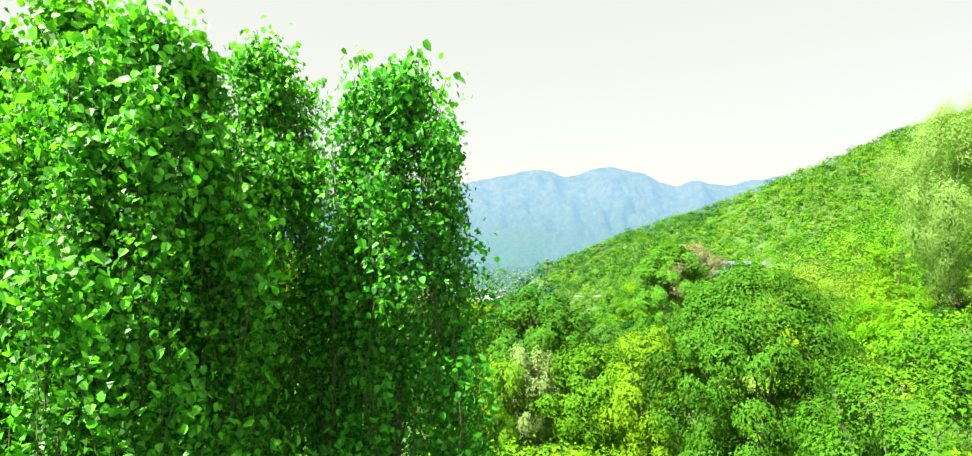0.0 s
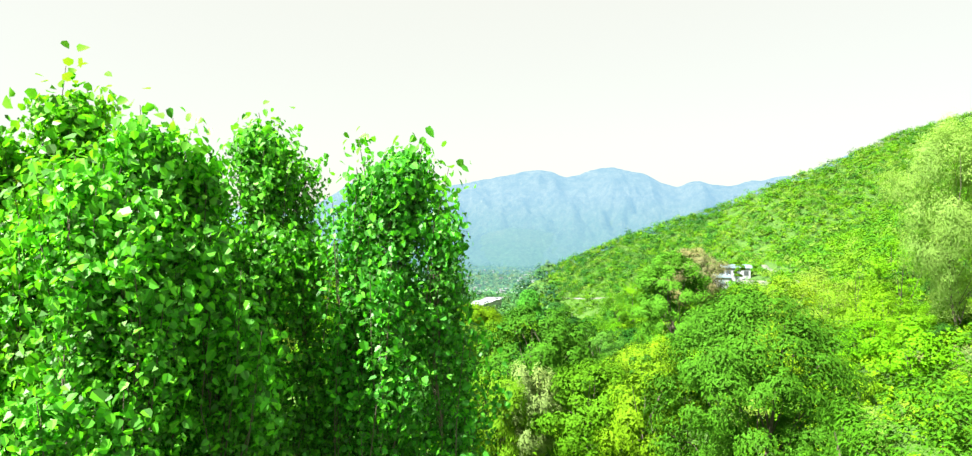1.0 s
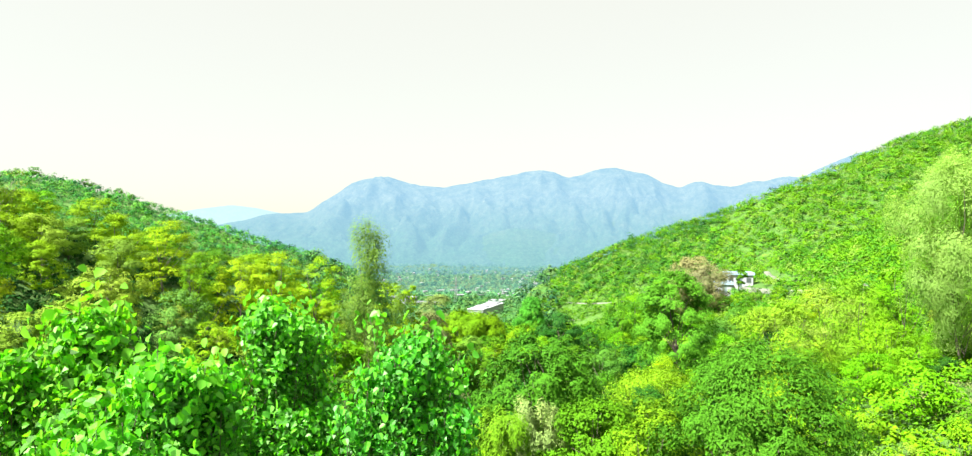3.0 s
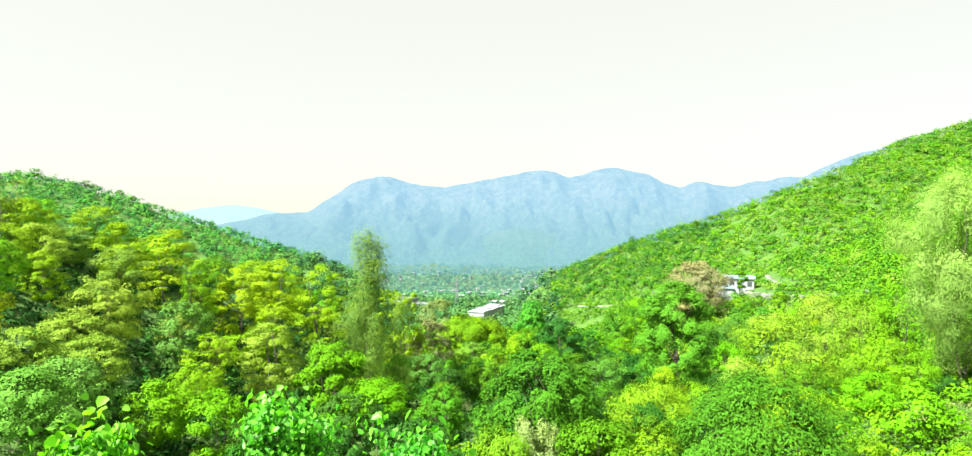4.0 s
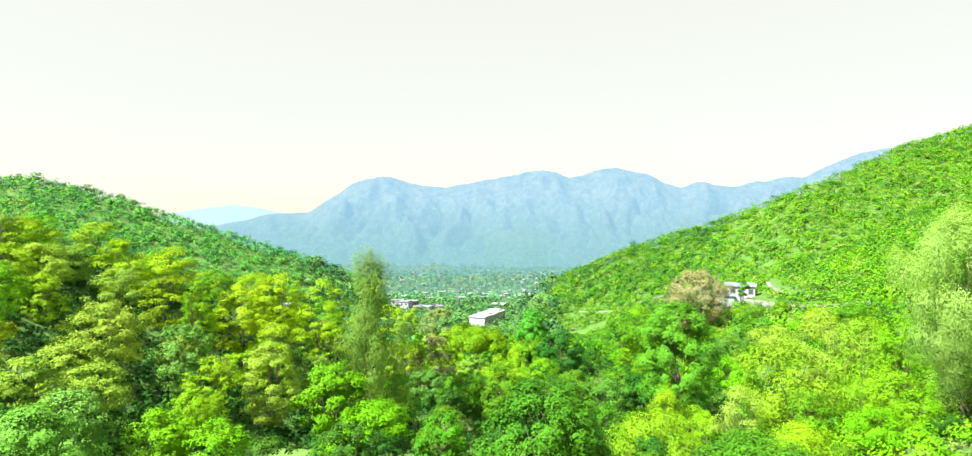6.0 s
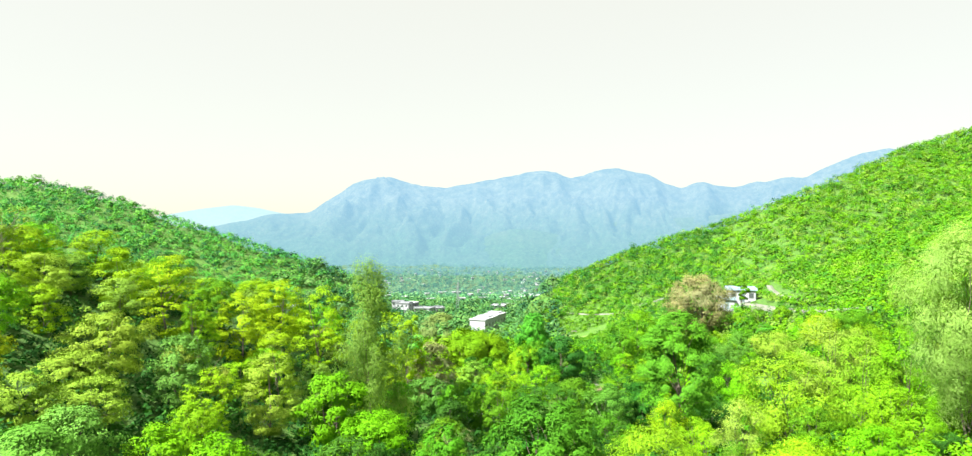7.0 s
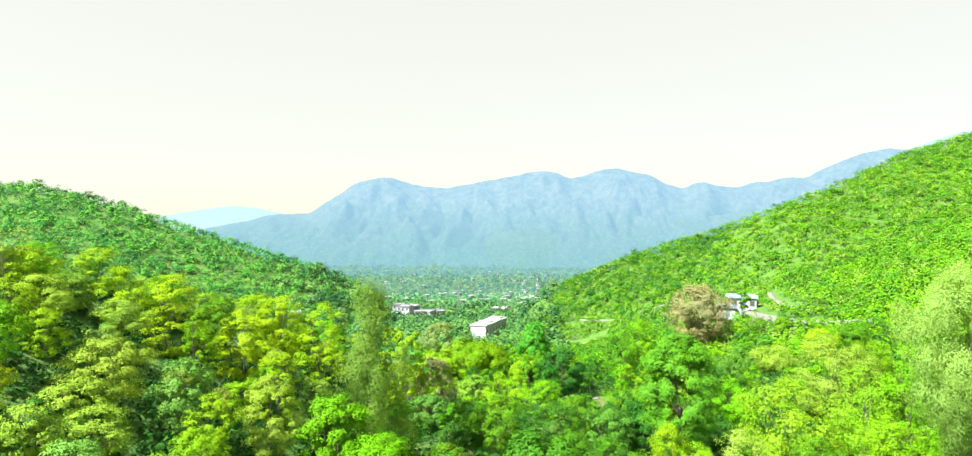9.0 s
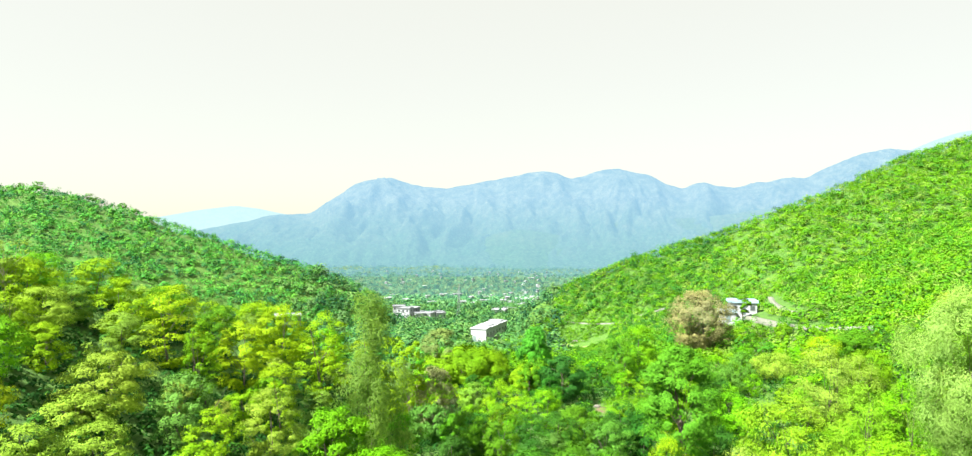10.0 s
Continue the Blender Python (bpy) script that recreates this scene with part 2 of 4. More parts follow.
def build_ground():
    front = np.radians(np.linspace(-50, 50, 211))
    back = np.radians(np.linspace(50, 310, 53))[1:]
    ang = np.concatenate([front, back])
    rad = np.concatenate([[0.0], np.geomspace(3, 4950, 176)])
    a, r = np.meshgrid(ang, rad)
    x, y = r * np.sin(a), r * np.cos(a)
    z = height(x, y)
    rough = np.array([noise.noise(Vector((p * 0.09, q * 0.09, 0))) + 0.5 * noise.noise(Vector((p * 0.31, q * 0.31, 5))) for p, q in zip(x.ravel(), y.ravel())]).reshape(x.shape)
    z = z + 0.35 * rough * np.clip(r / 20, 0, 1) * np.clip(60 / np.maximum(r, 1), 0.3, 1)
    ob = sheet("ground", x, y, z, GROUND)
    return tagged(ob, "green grass and stony soil of a valley and its hillsides", "ground", kind="structure")


build_ground()


def build_range(name, label, dist, depth, crest_line, base, mat, relief, freq, steps, rows=120, spurs=(), curve=2.2):
    """A mountain range: its crest line across the valley as (bearing, rise) pairs, with spurs and gullies running down."""
    us, tops = zip(*crest_line)
    u = np.linspace(us[0], us[-1], steps)
    k = np.linspace(0, 1.15, rows)
    uu, kk = np.meshgrid(u, k)
    d = dist - depth * (1 - kk)
    x, y = uu * dist + (uu * (d - dist)) * 0.5, d
    crest = (np.interp(u, us, tops) - 0.0037) * dist + 21
    crest = np.convolve(np.pad(crest, 1, "edge"), np.ones(3) / 3, "valid")
    fall = np.where(kk <= 1, 0.12 * kk + 0.88 * kk ** curve, 1 - 1.3 * (kk - 1))
    z = base + (crest[None, :] - base) * fall
    flat = [noise.ridged_multi_fractal(Vector((p * freq + 0.6 * noise.noise(Vector((p, q, 0)) * freq * 0.5), q * freq * 0.35, 3.1)), 0.75, 2.15, 8, 1.0, 2.2) for p, q in zip(x.ravel(), y.ravel())]
    n = np.array(flat).reshape(x.shape)
    tall = np.clip((crest[None, :] - base) / 450, 0.15, 1.2)
    z = z + relief * tall * (n - 1.1) * np.clip(kk * 1.5 - 0.1, 0.06, 1) * np.where(kk < 1, np.clip((1 - kk) * 3.5, 0.07, 1), 0.07)
    for u0, k0, u1, k1, rise, wide in spurs:  # a ridge that runs down from the crest
        t = np.clip(((uu - u0) * (u1 - u0) + 0.05 * (kk - k0) * (k1 - k0)) / ((u1 - u0) ** 2 + 0.05 * (k1 - k0) ** 2), 0, 1)
        off = np.hypot(uu - u0 - t * (u1 - u0), 0.22 * (kk - k0 - t * (k1 - k0)))
        z = z + rise * np.exp(-np.abs(off / wide) ** 1.3) * np.clip((1.02 - kk) * 8, 0, 1)
    return tagged(sheet(name, x, y, z, mat), label, "mountain", kind="structure")


RANGE = [(-0.70, 0.005), (-0.589, -0.018), (-0.464, -0.002), (-0.379, 0.014), (-0.34, 0.0235), (-0.286, 0.025), (-0.274, 0.030), (-0.262, 0.039), (-0.238, 0.055), (-0.214, 0.071), (-0.186, 0.0778), (-0.156, 0.0800),
         (-0.137, 0.0740), (-0.108, 0.0675), (-0.07, 0.0655), (-0.031, 0.0712), (0.007, 0.0795), (0.055, 0.089), (0.084, 0.0912), (0.103, 0.0875), (0.123, 0.0798), (0.142, 0.0846), (0.171, 0.0942), (0.19, 0.0962),
         (0.219, 0.0913), (0.248, 0.0846), (0.272, 0.0712), (0.296, 0.0654), (0.315, 0.0731), (0.329, 0.076), (0.353, 0.0683), (0.373, 0.0683), (0.402, 0.075), (0.43, 0.0769), (0.459, 0.0836), (0.488, 0.0836),
         (0.517, 0.098), (0.555, 0.1135), (0.584, 0.123), (0.613, 0.1279), (0.65, 0.125), (0.70, 0.118), (0.80, 0.11)]
SPURS = [(-0.165, 0.90, -0.255, 0.50, 60, 0.022), (-0.15, 0.80, -0.10, 0.45, 45, 0.02), (0.075, 0.92, 0.13, 0.50, 55, 0.022), (0.02, 0.85, -0.02, 0.5, 40, 0.02), (0.20, 0.92, 0.165, 0.55, 45, 0.018),
         (0.25, 0.88, 0.23, 0.5, 45, 0.02), (0.33, 0.9, 0.27, 0.45, 50, 0.022), (0.43, 0.88, 0.38, 0.5, 45, 0.022), (0.55, 0.9, 0.48, 0.5, 55, 0.025), (-0.34, 0.88, -0.30, 0.5, 30, 0.02)]
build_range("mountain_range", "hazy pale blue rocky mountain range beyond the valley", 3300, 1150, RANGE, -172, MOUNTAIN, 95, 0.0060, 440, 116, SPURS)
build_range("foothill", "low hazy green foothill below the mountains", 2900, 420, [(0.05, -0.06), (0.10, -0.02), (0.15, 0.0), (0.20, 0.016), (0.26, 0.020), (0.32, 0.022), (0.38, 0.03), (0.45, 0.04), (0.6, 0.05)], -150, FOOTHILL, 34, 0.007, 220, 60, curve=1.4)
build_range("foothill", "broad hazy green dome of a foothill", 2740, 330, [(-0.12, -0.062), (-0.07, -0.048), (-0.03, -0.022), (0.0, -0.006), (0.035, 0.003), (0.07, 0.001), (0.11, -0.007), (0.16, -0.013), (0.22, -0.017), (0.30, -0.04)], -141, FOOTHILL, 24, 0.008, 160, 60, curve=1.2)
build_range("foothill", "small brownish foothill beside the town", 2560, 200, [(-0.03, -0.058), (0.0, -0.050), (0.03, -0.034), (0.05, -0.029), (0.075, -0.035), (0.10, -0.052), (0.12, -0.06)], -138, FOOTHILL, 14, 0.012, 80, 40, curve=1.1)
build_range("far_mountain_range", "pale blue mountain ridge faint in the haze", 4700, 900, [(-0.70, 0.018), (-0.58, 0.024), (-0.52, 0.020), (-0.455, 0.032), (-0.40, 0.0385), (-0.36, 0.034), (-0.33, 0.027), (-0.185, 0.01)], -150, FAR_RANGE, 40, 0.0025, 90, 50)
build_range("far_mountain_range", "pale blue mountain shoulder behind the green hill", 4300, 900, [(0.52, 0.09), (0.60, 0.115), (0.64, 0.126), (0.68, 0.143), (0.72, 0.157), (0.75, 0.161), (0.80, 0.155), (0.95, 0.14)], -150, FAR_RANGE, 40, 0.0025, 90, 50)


# ---- plants ----
def joined(chunks):
    vs, qs, n = [], [], 0
    for v, q in chunks:
        vs.append(v)
        qs.append(q + n)
        n += len(v)
    return np.concatenate(vs), np.concatenate(qs)


def unit(v):
    return v / np.maximum(np.linalg.norm(v, axis=-1, keepdims=True), 1e-6)


def blades(rng, at, normal, size, long=1.4, fold=0.15, down=0.0, simple=False):
    """Leaf blades at points: folded rhombs facing along normal. down: how far they hang."""
    n = len(at)
    t = rng.normal(size=(n, 3))
    t[:, 2] -= down * 2
    t = unit(t - normal * np.sum(t * normal, -1, keepdims=True))
    s = np.cross(normal, t)
    size = np.broadcast_to(np.asarray(size, float), (n,))[:, None]
    if simple:
        v = np.stack([at - t * size * long * 0.45 - s * size * 0.55, at - t * size * long * 0.3 + s * size * 0.6, at + t * size * long * 0.7], 1)
        return v.reshape(-1, 3), np.arange(n * 3).reshape(n, 3)
    v = np.stack([at - t * size * long * 0.5, at + s * size * 0.5 + normal * size * fold, at + t * size * long * 0.5, at - s * size * 0.5 + normal * size * fold], 1)
    return v.reshape(-1, 3), np.arange(n * 4).reshape(n, 4)


def tube(points, radii, sides=6):
    """A tapered limb through points."""
    p = np.asarray(points, float)
    d = unit(np.gradient(p, axis=0))
    ref = np.where(np.abs(d[:, 2:3]) > 0.9, [[1.0, 0, 0]], [[0, 0, 1.0]])
    a = unit(np.cross(d, ref))
    b = np.cross(d, a)
    ang = np.linspace(0, 2 * np.pi, sides, endpoint=False)
    v = p[:, None] + np.asarray(radii)[:, None, None] * (a[:, None] * np.cos(ang)[None, :, None] + b[:, None] * np.sin(ang)[None, :, None])
    k = len(p)
    i = np.arange(k * sides).reshape(k, sides)
    j = np.roll(i, -1, 1)
    q = np.stack([i[:-1], j[:-1], j[1:], i[1:]], -1).reshape(-1, 4)
    return v.reshape(-1, 3), q


def limb(rng, a, b, r0, r1, sag=0.1, steps=5, sides=5):
    a, b = np.asarray(a, float), np.asarray(b, float)
    t = np.linspace(0, 1, steps)[:, None]
    p = a + (b - a) * t
    length = np.linalg.norm(b - a)
    p[1:-1] += rng.normal(size=(steps - 2, 3)) * length * 0.05
    p[:, 2:] -= sag * length * np.sin(t * np.pi)
    return tube(p, r0 + (r1 - r0) * t[:, 0], sides)


def plant_part(name, chunks, mat, parent):
    v, q = joined(chunks)
    ob = new(name, quads(name, v, q, mat))
    ob.parent = parent
    return ob


def tree(rng, name, tall, wide, low, clumps, leaves, leaf, flat=0.6, stems=1, bark=BARK, shape="round", long=1.4, down=0.0, trunk=0.016, up=0.5, tuft=0.30, mat=LEAF, limbs=26, simple=False, ragged=0.25, fill=0.25, wild=0.28, ball=1.1):
    """A tree at the origin: trunk and limbs, and a crown of leafy tufts between the heights low*tall and tall."""
    base = new(name)
    cz, half = tall * (1 + low) / 2, tall * (1 - low) / 2
    cen, rad, phase = [], [], rng.uniform(0, 6.28)
    while len(cen) < clumps:
        h = rng.uniform(-1, 1)
        if shape == "round":
            w = math.sqrt(max(0.0, 1 - h * h))
        elif shape == "umbrella":
            w = (0.35 + 0.65 * (h + 1) / 2) * math.sqrt(max(0.0, 1 - max(0, h - 0.45) ** 2 / 0.31))
        elif shape == "spire":
            w = 1 - ((h + 1) / 2) ** 1.1 * 0.80
        elif shape == "plume":
            w = math.sqrt(max(0.0, 1 - max(0, h) ** 2.4)) * (0.5 + 0.5 * (h + 1) / 1.4 if h < 0.4 else 1.0)
        else:
            w = 0.75 + 0.25 * math.cos(h * 1.6)
        a = rng.uniform(0, 2 * math.pi)
        w *= 1 + ragged * math.sin(3 * a + 4 * h + phase) + ragged * 0.6 * math.sin(2 * a - 7 * h + 2 * phase)
        r = w * wide / 2 * (fill + (1 - fill) * math.sqrt(rng.uniform()))
        rc = tuft * wide / 2 * rng.uniform(0.7, 1.35)
        cen.append((r * math.cos(a), r * math.sin(a), cz + h * (half - rc * flat * 0.5)))
        rad.append(rc)
    cen, rad = np.array(cen), np.array(rad)
    pick = rng.choice(clumps, leaves, p=rad ** 2 / np.sum(rad ** 2))
    d = unit(rng.normal(size=(leaves, 3)))
    d[:, 2] = np.where(d[:, 2] < -0.65, -0.6 * d[:, 2], d[:, 2])
    r = rad[pick] * (0.45 + 0.6 * np.sqrt(rng.uniform(size=leaves)))
    at = cen[pick] + d * r[:, None] * np.array([1, 1, flat])
    whole = unit((at - np.array([0, 0, cz])) / np.array([wide / 2, wide / 2, half]))
    nrm = unit(d + ball * whole + np.array([0, 0, 0.6 * up]) + wild * rng.normal(size=(leaves, 3)))
    crown = plant_part("crown", [blades(rng, at, nrm, leaf * rng.uniform(0.6, 1.35, leaves), long, 0.15, down, simple)], mat, base)
    wood = []
    for s in range(stems):
        lean = rng.normal(size=2) * 0.08 * tall * (1 if stems == 1 else 1.8)
        root = np.array([rng.normal() * 0.12 * (stems > 1), rng.normal() * 0.12 * (stems > 1), -0.5])
        head = np.array([lean[0], lean[1], tall * 0.86])
        t = np.linspace(0, 1, 7)[:, None]
        path = root + (head - root) * t + np.sin(t * 5 + s) * rng.normal(size=3) * 0.02 * tall
        wood.append(tube(path, trunk * tall / stems ** 0.5 * (1 - 0.86 * t[:, 0]), 7))
        for c in cen[s::stems][: limbs // stems]:
            f = np.clip((c[2] / tall) * 0.62, 0.12, 0.85)
            wood.append(limb(rng, root + (head - root) * f, c, trunk * tall * 0.42 * (1 - f), 0.012, -0.06, 5 if limbs > 20 else 3, 5 if limbs > 20 else 3))
    trunk_ob = plant_part("trunk", wood, bark, base)
    for poly in trunk_ob.data.polygons:
        poly.use_smooth = True
    return base


def dyed(ob, colour):
    for o in ob.children:
        if o.name.startswith("crown"):
            o.color = (*colour, 1)
    return ob


rng = np.random.default_rng(7)
GOLD, KHAKI, SPRING = (0.265, 0.430, 0.006), (0.245, 0.380, 0.035), (0.165, 0.360, 0.010)
LIME, YELLOW, OLIVE = (0.165, 0.360, 0.006), (0.225, 0.385, 0.006), (0.205, 0.325, 0.040)
GREEN, DEEP, BLUEGREEN = (0.078, 0.220, 0.008), (0.036, 0.130, 0.012), (0.085, 0.225, 0.026)
GREY_GREEN, FRESH, BROWN = (0.215, 0.350, 0.050), (0.125, 0.345, 0.004), (0.255, 0.245, 0.105)

KINDS = {
    "acacia_tree": [tree(rng, "acacia_tree", 5.6, 5.6, 0.10, 84, 6800, 0.070, 0.62, 1 + i % 2, shape=("umbrella", "round", "round", "round")[i], up=0.9, limbs=8, tuft=0.20, long=2.8, simple=True, ragged=0.16, fill=0.5) for i in range(4)],
    "broadleaf_tree": [tree(rng, "broadleaf_tree", 6.0, 4.6, 0.04, 70, 5200, 0.105, 0.85, shape="round", limbs=10, tuft=0.21, long=2.0, up=0.8, simple=True, ragged=0.18, fill=0.5) for i in range(3)],
    "shrub": [tree(rng, "shrub", 3.0, 3.2, 0.02, 36, 2300, 0.085, 0.9, 3, tuft=0.25, shape="round", trunk=0.02, long=2.0, up=0.8, limbs=6, simple=True) for i in range(3)],
    "feathery_shrub": [tree(rng, "feathery_shrub", 4.2, 3.6, 0.03, 36, 2800, 0.062, 1.1, 4, tuft=0.27, shape="round", trunk=0.018, long=3.2, up=0.7, down=-0.4, limbs=8, simple=True, fill=0.45) for i in range(2)],
}
LABELS = {
    "acacia_tree": ("feathery acacia tree with layered tufts on the slope", "tree", "acacias of the wooded slopes"),
    "broadleaf_tree": ("broadleaf tree with a dense rounded crown", "tree", "broadleaf trees of the valley"),
    "shrub": ("leafy low shrub on the valley side", "shrub", "shrubs of the valley"),
    "feathery_shrub": ("tall shrub with fine upright twigs", "shrub", "feathery shrubs of the valley"),
}
TINTS = {LIME: "lime green", YELLOW: "yellow-green", OLIVE: "dull olive-green", GREEN: "mid-green", DEEP: "dark green", BLUEGREEN: "bluish green", FRESH: "bright green", GREY_GREEN: "pale grey-green", GOLD: "golden green", KHAKI: "khaki-green", SPRING: "spring green"}
used = set()


def plant(kind, variant, x, y, size, colour, stretch=1.0):
    """One more plant of a kind, standing on the ground."""
    p = KINDS[kind][variant % len(KINDS[kind])]
    turn = rng.uniform(0, 360)
    m = Matrix.Translation((x, y, float(height(x, y)) - 0.1)) @ pose(0, 0, 0, 0, 0, turn) @ Matrix.Diagonal((size, size, size * stretch, 1))
    if p.name in used:
        ob = copy_thing(p, Matrix.Identity(4))
    else:
        ob = p
        used.add(p.name)
    ob.matrix_basis = m
    words, category, group = LABELS[kind]
    tagged(ob, TINTS[colour] + " " + words, category, group)
    return dyed(ob, [max(0.004, c * rng.uniform(0.88, 1.14)) for c in colour])


TAKEN = []


def free(x, y, r):
    for a, b, c in TAKEN:
        if (a - x) ** 2 + (b - y) ** 2 < (r + c) ** 2:
            return False
    TAKEN.append((x, y, r))
    return True


def single(proto, label, category, x, y, colour, r=None, turn=0, z=None, group=""):
    """A tree that stands alone in its kind."""
    proto.matrix_basis = pose(x, y, float(height(x, y)) - 0.15 if z is None else z, 0, 0, turn)
    if r:
        TAKEN.append((x, y, r))
    return dyed(tagged(proto, label, category, group), colour)


# trees that can be told apart
rng = np.random.default_rng(20)
def height_to(x, y, top):
    return top - float(height(x, y)) + 0.15


def gum(x, y, top, wide, leaves, leaf, low=0.16, ragged=0.25, fill=0.25, shape="spire", clumps=170, tuft=0.17, long=3.6):
    return tree(rng, "eucalyptus_tree", height_to(x, y, top), wide, low, clumps, leaves, leaf, 2.1, 1, BARK, shape, long, 0.8, 0.006, 0.4, tuft, limbs=12, simple=True, ragged=ragged, fill=fill, wild=0.15, mat=LEAF_GUM)


single(gum(-11.0, 59.3, 15.0, 9.0, 24000, 0.068, 0.03, 0.36, 0.12), "slender grey-green eucalyptus rising above the wooded slope", "tree", -11.0, 59.3, (0.205, 0.335, 0.045), 2.0)
single(gum(23.2, 31.6, 18.2, 5.9, 95000, 0.036, 0.08, 0.26, 0.35, "plume", 120, 0.20, 2.8), "tall pale green eucalyptus with drooping leaves on the near slope", "tree", 23.2, 31.6, (0.400, 0.570, 0.120), 1.3)
single(tree(rng, "broadleaf_tree", height_to(8.0, 19.3, 10.9), 5.9, 0.10, 190, 74000, 0.043, 1.0, 1, long=2.6, down=0.6, tuft=0.17, trunk=0.014, simple=True, ragged=0.10, fill=0.30), "dense dark green tree with narrow drooping leaves", "tree", 8.0, 19.3, (0.055, 0.180, 0.010), 2.7)
single(tree(rng, "broadleaf_tree", height_to(7.7, 10.3, 10.5), 5.4, 0.15, 170, 60000, 0.037, 1.0, 2, long=2.2, down=0.2, tuft=0.15, simple=True, ragged=0.10, fill=0.35, trunk=0.010), "bright green tree with small leaves", "tree", 7.7, 10.3, (0.064, 0.180, 0.006), 2.2)
single(tree(rng, "broadleaf_tree", height_to(2.6, 36, 8.5), 6.8, 0.0, 190, 26000, 0.090, 1.0, 3, long=2.2, tuft=0.15, simple=True, ragged=0.10, fill=0.4), "round dark green bushy tree with many stems", "tree", 2.9, 36, (0.066, 0.205, 0.010), 2.8)
single(tree(rng, "broadleaf_tree", height_to(16.2, 56.5, 10.7), 6.8, 0.10, 240, 42000, 0.078, 0.9, 1, up=0.9, long=2.2, tuft=0.16, simple=True, ragged=0.06, fill=0.35), "bright green oval tree with layered boughs and a bare trunk", "tree", 16.2, 56.5, (0.096, 0.285, 0.016), 3.2)
single(tree(rng, "broadleaf_tree", height_to(10.9, 100, 1.4), 6.6, 0.06, 70, 9000, 0.14, 0.9, 2, long=2.0, tuft=0.22, simple=True, ragged=0.07, fill=0.5), "dark green round tree with a dense crown", "tree", 10.9, 100, (0.030, 0.135, 0.018), 3.4)


def bush(name, x, y, top, wide, leaves, leaf, colour, label, r, shape="round", long=2.4, up=0.5, down=0.0, ragged=0.06):
    """A broad bush whose crown reaches down to the ground."""
    ob = tree(rng, name, height_to(x, y, top), wide, 0.0, 110, leaves, leaf, 0.9, 4, shape=shape, trunk=0.008, long=long, up=up, down=down, tuft=0.17, simple=True, ragged=ragged, fill=0.55)
    return single(ob, label, "shrub", x, y, colour, r)


bush("bamboo_thicket", -5.0, 120, -1.2, 16.5, 26000, 0.16, (0.168, 0.325, 0.005), "broad domed thicket of bright lime green bamboo", 6, long=3.4, up=0.7, ragged=0.03)
bush("bamboo_thicket", 6.2, 112, -2.6, 6.4, 8000, 0.15, (0.168, 0.325, 0.005), "small domed thicket of bright lime green bamboo", 2.5, long=3.4, up=0.7)
bush("thorn_bush", -9.9, 126, 1.4, 9.2, 11000, 0.13, (0.16, 0.225, 0.065), "dull grey-olive spreading thorn bush", 3.5)
bush("bamboo_thicket", 9.4, 142, -0.6, 9.6, 9000, 0.16, (0.07, 0.30, 0.025), "tall vivid green bamboo thicket", 3.5, "spire", 3.6, 0.2, -0.5)
bush("leafy_bush", -10.9, 77, 7.9, 5.4, 7000, 0.12, (0.21, 0.38, 0.006), "tall yellow-green bush beside the eucalyptus", 1.8, "column")
bush("leafy_bush", -7.2, 73.3, 0.9, 5.6, 9000, 0.10, (0.075, 0.22, 0.03), "round mid-green bush with pale sunlit tips", 2.4)
single(tree(rng, "broadleaf_tree", height_to(57.8, 149.6, 6.0), 4.2, 0.3, 24, 1500, 0.16, 0.8, 1, long=2.2, tuft=0.2, simple=True), "thin sapling with sparse leaves beside the house", "tree", 57.8, 149.6, GREEN, 1.0)
bush("dry_bush", -7.4, 79, 4.0, 6.0, 5000, 0.12, (0.25, 0.27, 0.10), "half-dry brownish bush among green ones", 2.0)
bush("dry_bush", -2.6, 92, -1.0, 5.0, 5000, 0.11, (0.15, 0.29, 0.03), "pale olive domed bush", 2.0)
single(tree(rng, "acacia_tree", height_to(41, 127, 9.1), 12.8, 0.06, 190, 26000, 0.16, 0.9, 2, tuft=0.17, simple=True, ragged=0.10, fill=0.12), "large brown half-dry tree with reddish foliage", "tree", 41, 127, BROWN, 5)
single(tree(rng, "broadleaf_tree", height_to(6.0, 22.5, 8.4), 3.8, 0.08, 80, 14000, 0.058, 0.95, 2, long=2.2, tuft=0.22, simple=True, ragged=0.12, fill=0.5), "bushy bright green tree with small leaves", "tree", 6.0, 22.5, (0.135, 0.285, 0.006), 1.6)
single(tree(rng, "broadleaf_tree", height_to(4.6, 27.5, 7.0), 4.6, 0.06, 90, 15000, 0.068, 0.95, 3, long=2.2, tuft=0.22, simple=True, ragged=0.12, fill=0.5), "bushy bright green tree with small leaves", "tree", 4.6, 27.5, (0.120, 0.275, 0.006), 2.0)
for x, y, top, c in ((0.6, 29.0, 6.3, (0.22, 0.40, 0.012)), (2.0, 29.2, 6.6, (0.29, 0.40, 0.10))):
    single(tree(rng, "feathery_shrub", height_to(x, y, top), 2.5, 0.04, 60, 13000, 0.038, 1.6, 4, shape="column", trunk=0.010, long=4.5, up=0.3, down=-0.9, simple=True), "upright feathery pale green bush", "shrub", x, y, c, 1.0, group="feathery bushes below the poplars")
